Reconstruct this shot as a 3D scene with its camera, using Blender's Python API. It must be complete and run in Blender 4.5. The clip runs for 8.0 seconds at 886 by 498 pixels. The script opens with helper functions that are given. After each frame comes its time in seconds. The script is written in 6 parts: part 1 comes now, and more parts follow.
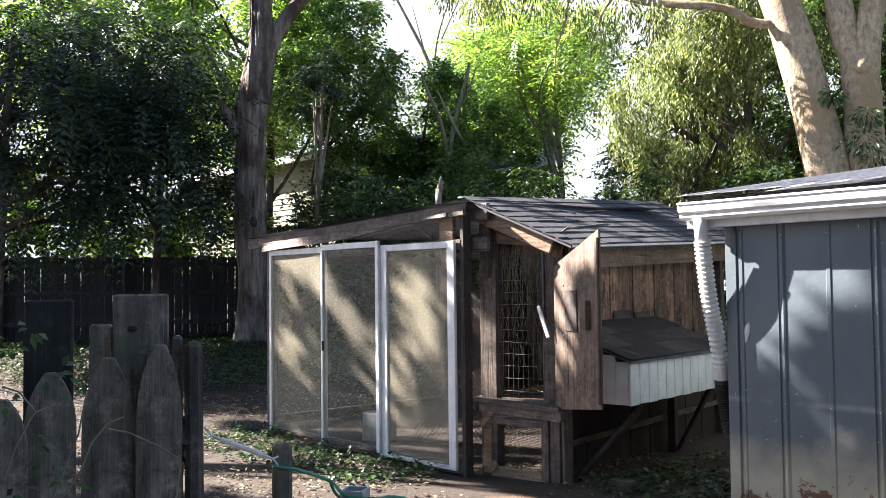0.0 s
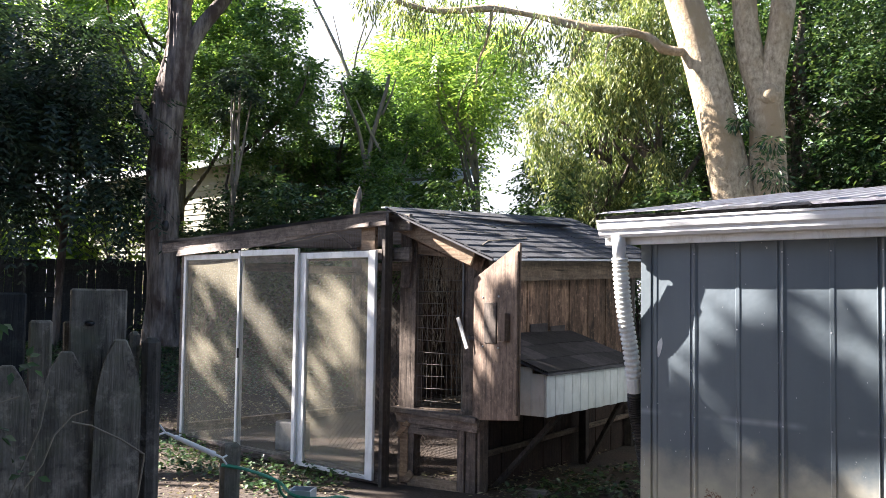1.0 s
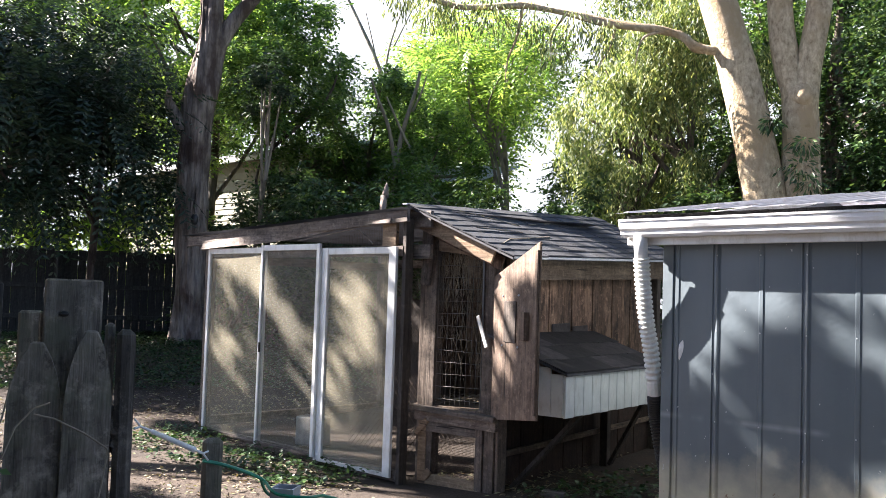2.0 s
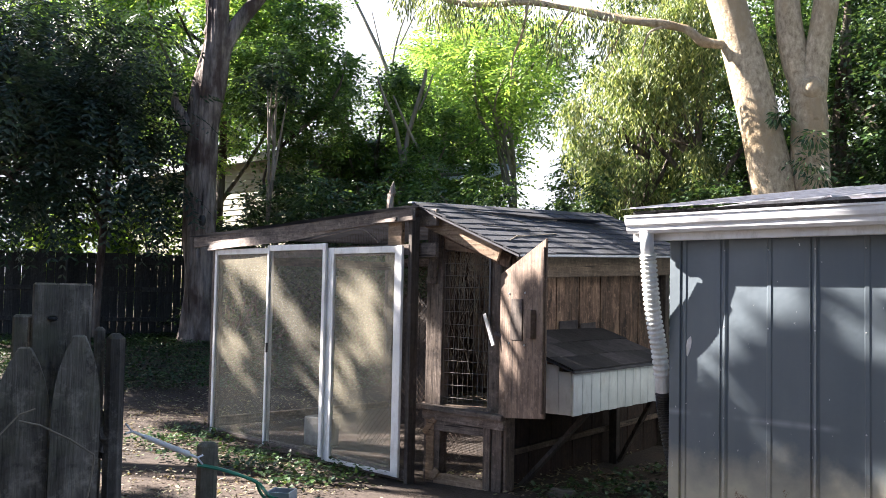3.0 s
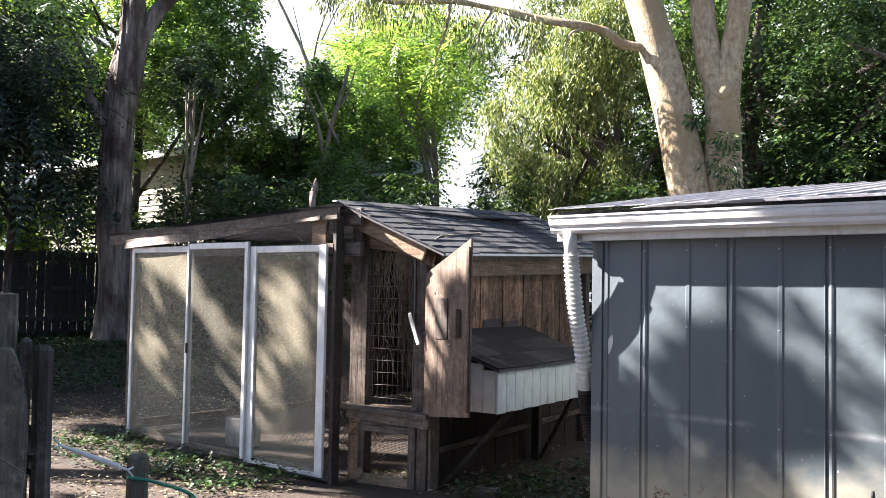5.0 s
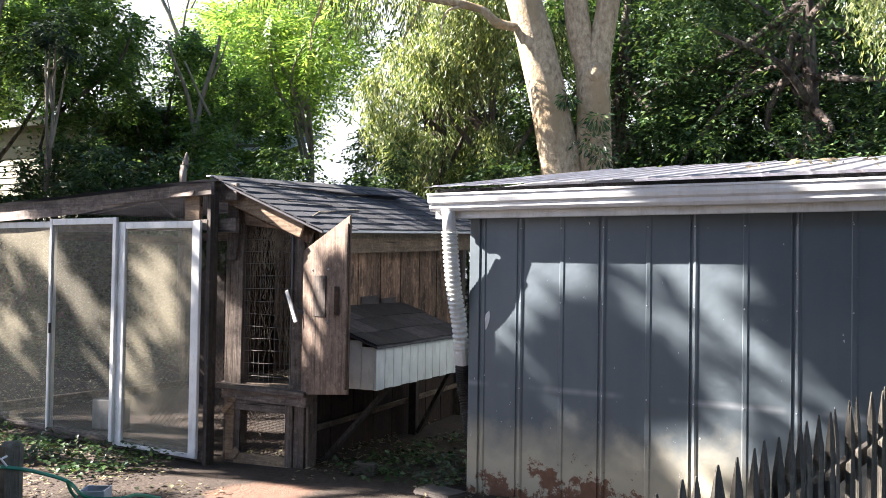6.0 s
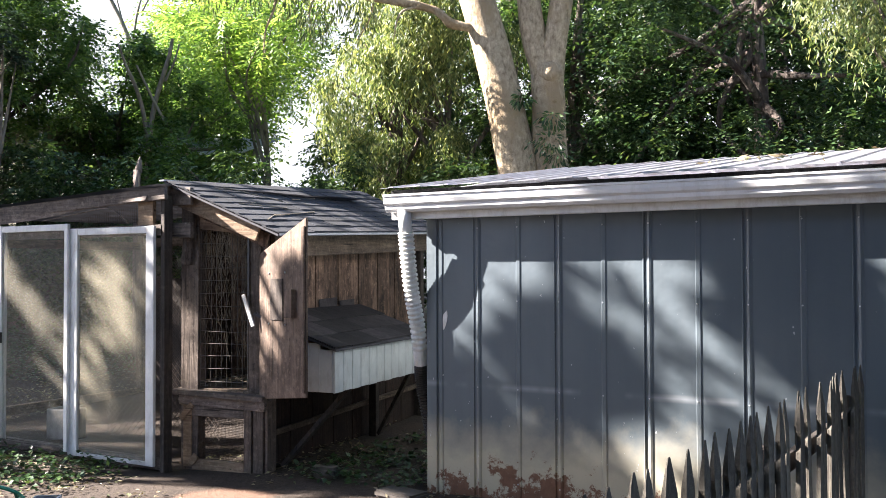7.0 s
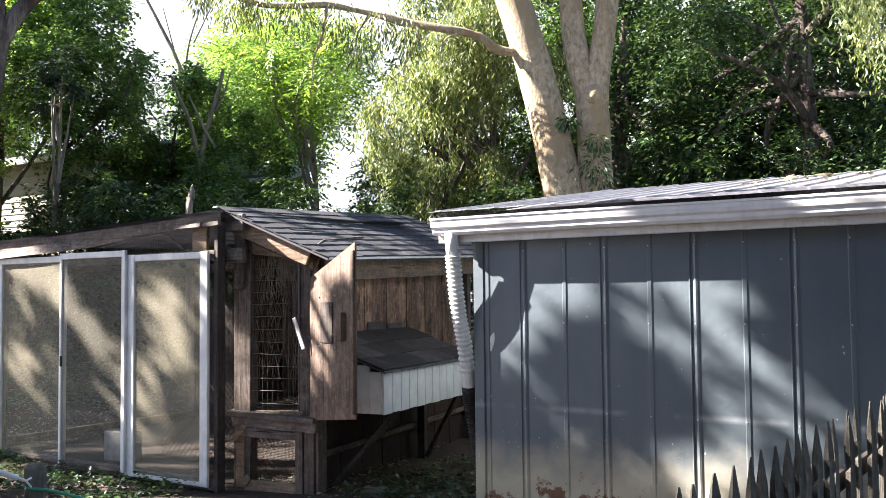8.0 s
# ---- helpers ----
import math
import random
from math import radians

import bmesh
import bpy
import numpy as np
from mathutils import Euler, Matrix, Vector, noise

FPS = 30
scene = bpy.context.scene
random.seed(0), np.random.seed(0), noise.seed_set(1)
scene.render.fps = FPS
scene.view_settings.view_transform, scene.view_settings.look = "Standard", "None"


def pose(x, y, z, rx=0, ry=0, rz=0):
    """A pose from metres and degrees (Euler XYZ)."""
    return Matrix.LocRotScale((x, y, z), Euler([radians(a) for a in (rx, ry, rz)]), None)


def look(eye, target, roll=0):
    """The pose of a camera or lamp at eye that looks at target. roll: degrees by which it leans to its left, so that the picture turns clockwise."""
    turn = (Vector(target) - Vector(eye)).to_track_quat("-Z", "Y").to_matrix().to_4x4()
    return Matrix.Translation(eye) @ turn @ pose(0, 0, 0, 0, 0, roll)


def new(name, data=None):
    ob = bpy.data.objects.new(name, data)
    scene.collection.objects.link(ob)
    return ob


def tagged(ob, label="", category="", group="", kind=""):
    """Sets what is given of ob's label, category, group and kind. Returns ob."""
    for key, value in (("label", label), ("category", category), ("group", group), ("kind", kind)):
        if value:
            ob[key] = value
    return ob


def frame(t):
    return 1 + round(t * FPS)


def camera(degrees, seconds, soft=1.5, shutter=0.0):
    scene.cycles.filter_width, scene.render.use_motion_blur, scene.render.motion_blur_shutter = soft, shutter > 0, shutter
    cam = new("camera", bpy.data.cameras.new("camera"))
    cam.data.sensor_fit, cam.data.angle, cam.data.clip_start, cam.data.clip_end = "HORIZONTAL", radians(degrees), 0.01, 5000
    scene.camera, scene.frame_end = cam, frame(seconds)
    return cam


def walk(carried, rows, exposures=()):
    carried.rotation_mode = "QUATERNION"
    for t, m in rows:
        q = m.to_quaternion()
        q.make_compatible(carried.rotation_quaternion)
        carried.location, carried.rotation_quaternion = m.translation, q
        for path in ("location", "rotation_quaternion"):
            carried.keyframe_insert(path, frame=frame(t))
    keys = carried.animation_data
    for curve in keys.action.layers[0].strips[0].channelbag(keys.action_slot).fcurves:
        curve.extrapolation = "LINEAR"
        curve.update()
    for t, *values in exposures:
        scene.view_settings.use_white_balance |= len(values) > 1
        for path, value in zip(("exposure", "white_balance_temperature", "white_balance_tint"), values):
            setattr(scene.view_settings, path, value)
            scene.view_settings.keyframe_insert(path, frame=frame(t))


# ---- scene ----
cam = camera(51.2, 8.0, soft=0.8)
PATH = [
    (0, (1.08, 0.531, 1.626), (-0.414, 1.857, 1.706), -0.7),
    (0.5, (1.071, 0.435, 1.616), (-0.347, 1.841, 1.726), -0.2),
    (1, (1.045, 0.42, 1.607), (-0.313, 1.885, 1.714), 0.8),
    (1.5, (1.065, 0.466, 1.61), (-0.306, 1.919, 1.716), 1.2),
    (2, (1.079, 0.531, 1.607), (-0.33, 1.947, 1.708), 1.8),
    (3.5, (1.082, 0.578, 1.614), (-0.343, 1.978, 1.709), 1.1),
    (4, (1.075, 0.559, 1.616), (-0.332, 1.977, 1.723), 0.9),
    (5.5, (1.039, 0.541, 1.642), (-0.163, 2.138, 1.706), 1.1),
    (6, (1.027, 0.523, 1.643), (-0.053, 2.205, 1.687), 0.9),
    (6.5, (1.03, 0.531, 1.641), (0.03, 2.263, 1.696), 0.4),
    (7, (1.055, 0.525, 1.642), (0.049, 2.252, 1.688), -0.2),
    (7.5, (1.086, 0.491, 1.619), (0.066, 2.211, 1.651), 0.1),
    (8, (1.102, 0.443, 1.632), (0.012, 2.116, 1.73), -0.6),
]
walk(cam, [(t, look(eye, target, roll)) for t, eye, target, roll in PATH], [(0, 2.95, 6280, 18), (8, 2.95, 6280, 18)])

# ---- light ----
SUN = Vector((-0.76, -0.36, 0.54)).normalized()
world = bpy.data.worlds.new("sky")
scene.world = world
world.use_nodes = True
wn = world.node_tree.nodes
sky = wn.new("ShaderNodeTexSky")
sky.sky_type, sky.sun_disc = "NISHITA", False
sky.sun_elevation, sky.sun_rotation = math.asin(SUN.z), math.atan2(SUN.x, SUN.y)
sky.air_density, sky.dust_density = 0.62, 0.5
wn["Background"].inputs["Strength"].default_value = 0.05
world.node_tree.links.new(sky.outputs["Color"], wn["Background"].inputs["Color"])
lamp = bpy.data.lights.new("sun", "SUN")
lamp.energy, lamp.angle, lamp.color = 5.0, radians(0.5), (1.0, 0.93, 0.81)
new("sun", lamp).matrix_world = look(SUN * 60, (0, 0, 0))


# ---- materials ----
def mat(name):
    m = bpy.data.materials.new(name)
    m.use_nodes = True
    n, l = m.node_tree.nodes, m.node_tree.links
    return m, n, l, n["Principled BSDF"]


def mapped(n, l, scale, src="Object"):
    c, mp = n.new("ShaderNodeTexCoord"), n.new("ShaderNodeMapping")
    mp.inputs["Scale"].default_value = scale
    l.new(c.outputs[src], mp.inputs["Vector"])
    return mp.outputs["Vector"]


def tex(n, l, vec, scale, detail=4.0, rough=0.6):
    t = n.new("ShaderNodeTexNoise")
    t.inputs["Scale"].default_value, t.inputs["Detail"].default_value, t.inputs["Roughness"].default_value = scale, detail, rough
    l.new(vec, t.inputs["Vector"])
    return t.outputs["Fac"]


def ramp(n, l, fac, stops):
    r = n.new("ShaderNodeValToRGB")
    e = r.color_ramp.elements
    while len(e) < len(stops):
        e.new(0.5)
    for k, (p, c) in zip(e, stops):
        k.position, k.color = p, (*c, 1) if len(c) == 3 else c
    l.new(fac, r.inputs["Fac"])
    return r.outputs["Color"]


def mixc(n, l, fac, a, b, mode="MIX"):
    m = n.new("ShaderNodeMix")
    m.data_type, m.blend_type = "RGBA", mode
    for sock, v in ((m.inputs["Factor"], fac), (m.inputs[6], a), (m.inputs[7], b)):
        if isinstance(v, (int, float)):
            sock.default_value = v
        elif isinstance(v, tuple):
            sock.default_value = (*v, 1)
        else:
            l.new(v, sock)
    return m.outputs[2]


def math_node(n, l, op, a, b=None, clamp=False):
    m = n.new("ShaderNodeMath")
    m.operation, m.use_clamp = op, clamp
    for sock, v in zip(m.inputs, (a, b)):
        if isinstance(v, (int, float)):
            sock.default_value = v
        elif v is not None:
            l.new(v, sock)
    return m.outputs[0]


def bump(n, l, bsdf, h, strength=0.4, dist=0.01):
    b = n.new("ShaderNodeBump")
    b.inputs["Strength"].default_value, b.inputs["Distance"].default_value = strength, dist
    l.new(h, b.inputs["Height"])
    l.new(b.outputs["Normal"], bsdf.inputs["Normal"])


def wood(name, dark, light, axis="z", stain=0.35, spread=0.35, moss=None, blotch=(1, 1, 1)):
    """Weathered timber: grain drawn out along one axis, blotches, a shade of its own for each piece."""
    m, n, l, b = mat(name)
    s = [24, 24, 24]
    s["xyz".index(axis)] = 1.9
    v = mapped(n, l, s)
    grain = tex(n, l, v, 2.0, 7, 0.7)
    col = ramp(n, l, grain, [(0.30, dark), (0.52, tuple(0.5 * (p + q) for p, q in zip(dark, light))), (0.72, light)])
    blot = tex(n, l, mapped(n, l, blotch), 3.5, 6, 0.65)
    col = mixc(n, l, math_node(n, l, "MULTIPLY", ramp(n, l, blot, [(0.42, (0, 0, 0)), (0.66, (1, 1, 1))]), stain), col, tuple(0.35 * p for p in dark))
    # silvered and rubbed spots
    rub = tex(n, l, mapped(n, l, (1, 1, 1)), 19, 8, 0.75)
    col = mixc(n, l, ramp(n, l, rub, [(0.53, (0, 0, 0)), (0.68, (0.6, 0.6, 0.6))]), col, tuple(1.35 * p for p in light))
    col = mixc(n, l, ramp(n, l, rub, [(0.33, (0.75, 0.75, 0.75)), (0.45, (0, 0, 0))]), col, tuple(0.4 * p for p in dark))
    if moss:
        mo = tex(n, l, mapped(n, l, (1, 1, 1)), 6.0, 6, 0.7)
        col = mixc(n, l, ramp(n, l, mo, [(0.5, (0, 0, 0)), (0.66, (0.8, 0.8, 0.8))]), col, moss)
    cs = [36, 36, 36]
    cs["xyz".index(axis)] = 1.1
    crack = tex(n, l, mapped(n, l, cs), 1.0, 4, 0.6)
    col = mixc(n, l, ramp(n, l, crack, [(0.62, (0, 0, 0)), (0.67, (0.9, 0.9, 0.9))]), col, tuple(0.2 * p for p in dark))
    info = n.new("ShaderNodeObjectInfo")
    k = math_node(n, l, "ADD", math_node(n, l, "MULTIPLY", info.outputs["Random"], 2 * spread), 1 - spread)
    hsv = n.new("ShaderNodeHueSaturation")
    l.new(k, hsv.inputs["Value"])
    l.new(col, hsv.inputs["Color"])
    l.new(hsv.outputs["Color"], b.inputs["Base Color"])
    b.inputs["Roughness"].default_value = 0.85
    bump(n, l, b, math_node(n, l, "SUBTRACT", grain, crack), 0.7, 0.008)
    return m


def plain(name, a, b_, rough=0.6, scale=6.0, metal=0.0, bmp=0.15, spread=0.0, dirt=None, dirt_amt=0.5):
    m, n, l, b = mat(name)
    t = tex(n, l, mapped(n, l, (1, 1, 1)), scale, 6, 0.65)
    col = ramp(n, l, t, [(0.3, a), (0.7, b_)])
    if dirt:
        d = tex(n, l, mapped(n, l, (1, 1, 0.35)), scale * 2.3, 7, 0.75)
        col = mixc(n, l, math_node(n, l, "MULTIPLY", ramp(n, l, d, [(0.5, (0, 0, 0)), (0.72, (1, 1, 1))]), dirt_amt), col, dirt)
    if spread:
        info = n.new("ShaderNodeObjectInfo")
        hsv = n.new("ShaderNodeHueSaturation")
        l.new(math_node(n, l, "ADD", math_node(n, l, "MULTIPLY", info.outputs["Random"], 2 * spread), 1 - spread), hsv.inputs["Value"])
        l.new(col, hsv.inputs["Color"])
        col = hsv.outputs["Color"]
    l.new(col, b.inputs["Base Color"])
    b.inputs["Roughness"].default_value, b.inputs["Metallic"].default_value = rough, metal
    if bmp:
        bump(n, l, b, tex(n, l, mapped(n, l, (1, 1, 1)), scale * 8, 4), bmp, 0.004)
    return m


def leafy(name, cols, trans=0.35, rough=0.45):
    """Leaves: each with a green of its own, light shining through."""
    m, n, l, b = mat(name)
    g = n.new("ShaderNodeNewGeometry")
    col = ramp(n, l, g.outputs["Random Per Island"], [(i / max(1, len(cols) - 1), c) for i, c in enumerate(cols)])
    patch = tex(n, l, mapped(n, l, (1, 1, 1)), 0.8, 3)
    hsv = n.new("ShaderNodeHueSaturation")
    l.new(math_node(n, l, "ADD", math_node(n, l, "MULTIPLY", patch, 0.9), 0.55), hsv.inputs["Value"])
    l.new(col, hsv.inputs["Color"])
    l.new(hsv.outputs["Color"], b.inputs["Base Color"])
    b.inputs["Roughness"].default_value = rough
    t = n.new("ShaderNodeBsdfTranslucent")
    l.new(mixc(n, l, 1.0, hsv.outputs["Color"], (1.75, 1.65, 0.95), "MULTIPLY"), t.inputs["Color"])
    mx = n.new("ShaderNodeMixShader")
    mx.inputs["Fac"].default_value = trans
    l.new(b.outputs[0], mx.inputs[1])
    l.new(t.outputs[0], mx.inputs[2])
    l.new(mx.outputs[0], n["Material Output"].inputs["Surface"])
    return m


def bark(name, dark, light, scale=5.0, stretch=0.25, spots=None, depth=0.03):
    m, n, l, b = mat(name)
    v = mapped(n, l, (1, 1, stretch))
    t = tex(n, l, v, scale, 8, 0.7)
    col = ramp(n, l, t, [(0.32, dark), (0.5, tuple(0.5 * (p + q) for p, q in zip(dark, light))), (0.7, light)])
    if spots:
        s = tex(n, l, mapped(n, l, (1, 1, 0.5)), 2.2, 5, 0.6)
        col = mixc(n, l, ramp(n, l, s, [(0.46, (0, 0, 0)), (0.62, (1, 1, 1))]), col, spots)
    l.new(col, b.inputs["Base Color"])
    b.inputs["Roughness"].default_value = 0.9
    bump(n, l, b, t, 0.9, depth)
    return m


W_GREY = wood("weathered grey timber", (0.05, 0.037, 0.03), (0.215, 0.17, 0.135), "z", 0.6)
W_GREYX = wood("weathered grey timber lying", (0.065, 0.05, 0.042), (0.26, 0.215, 0.18), "x", 0.55)
W_GREYY = wood("weathered brown timber lying", (0.075, 0.052, 0.037), (0.29, 0.22, 0.155), "y", 0.6)
W_BROWN = wood("brown stained boards", (0.06, 0.032, 0.021), (0.33, 0.215, 0.145), "z", 0.95, 0.4, None, (2.2, 2.2, 0.8))
W_PLY = wood("weathered plywood", (0.085, 0.055, 0.038), (0.255, 0.185, 0.137), "z", 0.6, 0.05, None, (1.6, 1.6, 0.9))
W_TAN = wood("bare tan timber", (0.17, 0.11, 0.065), (0.40, 0.29, 0.19), "x", 0.25, 0.1)
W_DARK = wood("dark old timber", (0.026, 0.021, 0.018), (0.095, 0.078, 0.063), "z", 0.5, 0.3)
W_FENCE = wood("old picket timber", (0.042, 0.034, 0.027), (0.36, 0.31, 0.25), "z", 0.75, 0.12, (0.12, 0.115, 0.075), (2.5, 2.5, 1.2))
W_SKIRT = wood("dark reddish-brown boards", (0.018, 0.010, 0.007), (0.055, 0.031, 0.022), "z", 0.5, 0.25)
# near-black: the tree shade over the fence is put into this timber colour
W_SHADE_DARK = wood("old timber darkened for shade", (0.010, 0.0105, 0.010), (0.046, 0.046, 0.042), "z", 0.5, 0.35)
W_POST = wood("dark split timber", (0.05, 0.042, 0.035), (0.21, 0.18, 0.15), "z", 0.6, 0.2)
W_PICK = wood("grey picket timber", (0.036, 0.032, 0.026), (0.19, 0.17, 0.135), "z", 0.6, 0.3, (0.13, 0.125, 0.095))
WHITE = plain("worn white paint", (0.62, 0.62, 0.60), (0.80, 0.80, 0.78), 0.5, 5, 0, 0.1, 0, (0.28, 0.24, 0.18), 0.45)
WHITEM = plain("dull white aluminium", (0.66, 0.67, 0.68), (0.82, 0.82, 0.82), 0.4, 4, 0, 0.05, 0, (0.35, 0.33, 0.28), 0.35)
CREAM = plain("pale blue-white boards", (0.55, 0.60, 0.60), (0.74, 0.78, 0.77), 0.6, 6, 0, 0.1, 0.05, (0.30, 0.29, 0.25), 0.4)
SHINGLE = plain("charcoal asphalt shingle", (0.018, 0.020, 0.026), (0.046, 0.050, 0.060), 0.9, 14, 0, 0.5, 0.3, (0.17, 0.17, 0.17), 0.3)
SHINGLE_D = plain("dark asphalt shingle", (0.018, 0.016, 0.018), (0.062, 0.054, 0.055), 0.9, 14, 0, 0.5, 0.7)
TARP = plain("dark roofing felt", (0.03, 0.03, 0.035), (0.09, 0.09, 0.10), 0.7, 5, 0, 0.3)
WIRE = plain("dull galvanised wire", (0.09, 0.082, 0.07), (0.18, 0.165, 0.14), 0.6, 20, 0.0, 0)
WIRE_R = plain("rusted dark wire", (0.07, 0.05, 0.04), (0.17, 0.13, 0.10), 0.7, 20, 0.4, 0)
STRAW = plain("dry straw", (0.2, 0.155, 0.1), (0.38, 0.31, 0.21), 0.8, 10, 0, 0)
GALV = plain("galvanised steel", (0.45, 0.47, 0.50), (0.62, 0.63, 0.65), 0.45, 8, 0.5, 0.05)
HOSE_W = plain("white ribbed plastic", (0.66, 0.66, 0.62), (0.82, 0.82, 0.79), 0.45, 7, 0, 0.05, 0, (0.30, 0.29, 0.25), 0.4)
HOSE_B = plain("black ribbed plastic", (0.012, 0.012, 0.013), (0.03, 0.03, 0.03), 0.4, 7)
GREEN = plain("green plastic", (0.01, 0.16, 0.09), (0.03, 0.30, 0.17), 0.4, 9)
BLOCK = plain("grey concrete", (0.26, 0.25, 0.23), (0.42, 0.41, 0.38), 0.9, 9, 0, 0.4)
STONE = plain("grey-brown fieldstone", (0.06, 0.052, 0.044), (0.13, 0.115, 0.10), 0.9, 5, 0, 0.4)
SIDING = plain("pale yellow siding", (0.14, 0.135, 0.072), (0.20, 0.187, 0.11), 0.6, 1.2, 0, 0.05)
HOUSE_ROOF = plain("pale grey roofing", (0.42, 0.45, 0.50), (0.60, 0.63, 0.67), 0.6, 2, 0, 0.1)
TWIG = plain("dry vine stem", (0.16, 0.13, 0.09), (0.34, 0.29, 0.22), 0.8, 12, 0, 0)
BARK_D = bark("rough grey-brown bark", (0.016, 0.012, 0.010), (0.30, 0.245, 0.205), 11, 0.10, (0.045, 0.028, 0.022), 0.12)
BARK_O = bark("flaking old bark", (0.02, 0.014, 0.012), (0.42, 0.35, 0.30), 9, 0.12, (0.075, 0.048, 0.038), 0.12)
BARK_L = bark("smooth pale bark", (0.20, 0.145, 0.085), (0.66, 0.54, 0.37), 16, 0.6, (0.36, 0.265, 0.155), 0.05)
BARK_G = bark("grey branch bark", (0.10, 0.085, 0.07), (0.32, 0.28, 0.23), 8, 0.3)
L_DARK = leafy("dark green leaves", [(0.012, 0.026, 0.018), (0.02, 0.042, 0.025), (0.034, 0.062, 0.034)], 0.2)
L_MID = leafy("green leaves", [(0.03, 0.075, 0.022), (0.075, 0.15, 0.042), (0.16, 0.25, 0.075)], 0.42)
L_LIME = leafy("yellow-green leaves", [(0.07, 0.15, 0.035), (0.15, 0.26, 0.06), (0.30, 0.40, 0.11)], 0.5)
L_WILL = leafy("olive drooping leaves", [(0.045, 0.085, 0.03), (0.14, 0.19, 0.07), (0.36, 0.39, 0.18)], 0.35)
L_HEDGE = leafy("dark hedge leaves", [(0.013, 0.036, 0.013), (0.034, 0.075, 0.026), (0.10, 0.155, 0.055)], 0.25, 0.42)
L_VINE = leafy("broad vine leaves", [(0.03, 0.06, 0.02), (0.06, 0.12, 0.035), (0.13, 0.16, 0.09)], 0.2, 0.6)
L_IVY = leafy("ivy leaves", [(0.012, 0.04, 0.012), (0.03, 0.07, 0.02), (0.06, 0.11, 0.03)], 0.15, 0.4)
L_DRY = leafy("fallen dry leaves", [(0.07, 0.045, 0.026), (0.17, 0.13, 0.075), (0.32, 0.28, 0.18), (0.12, 0.15, 0.055)], 0.1, 0.7)


def screen_cloth(name, threads, pale):
    """Fine insect mesh: mostly threads, the rest holes."""
    m, n, l, b = mat(name)
    t = tex(n, l, mapped(n, l, (9, 9, 0.8)), 2.0, 5)
    dirt = tex(n, l, mapped(n, l, (1, 1, 1)), 1.7, 5)
    col = mixc(n, l, dirt, tuple(0.5 * v for v in pale), pale)
    l.new(mixc(n, l, math_node(n, l, "MULTIPLY", t, 0.5), col, (0.16, 0.15, 0.12)), b.inputs["Base Color"])
    b.inputs["Roughness"].default_value = 0.7
    tr = n.new("ShaderNodeBsdfTransparent")
    mx = n.new("ShaderNodeMixShader")
    mx.inputs["Fac"].default_value = threads
    l.new(tr.outputs[0], mx.inputs[1])
    l.new(b.outputs[0], mx.inputs[2])
    l.new(mx.outputs[0], n["Material Output"].inputs["Surface"])
    return m


SHED_FACE = 6.5


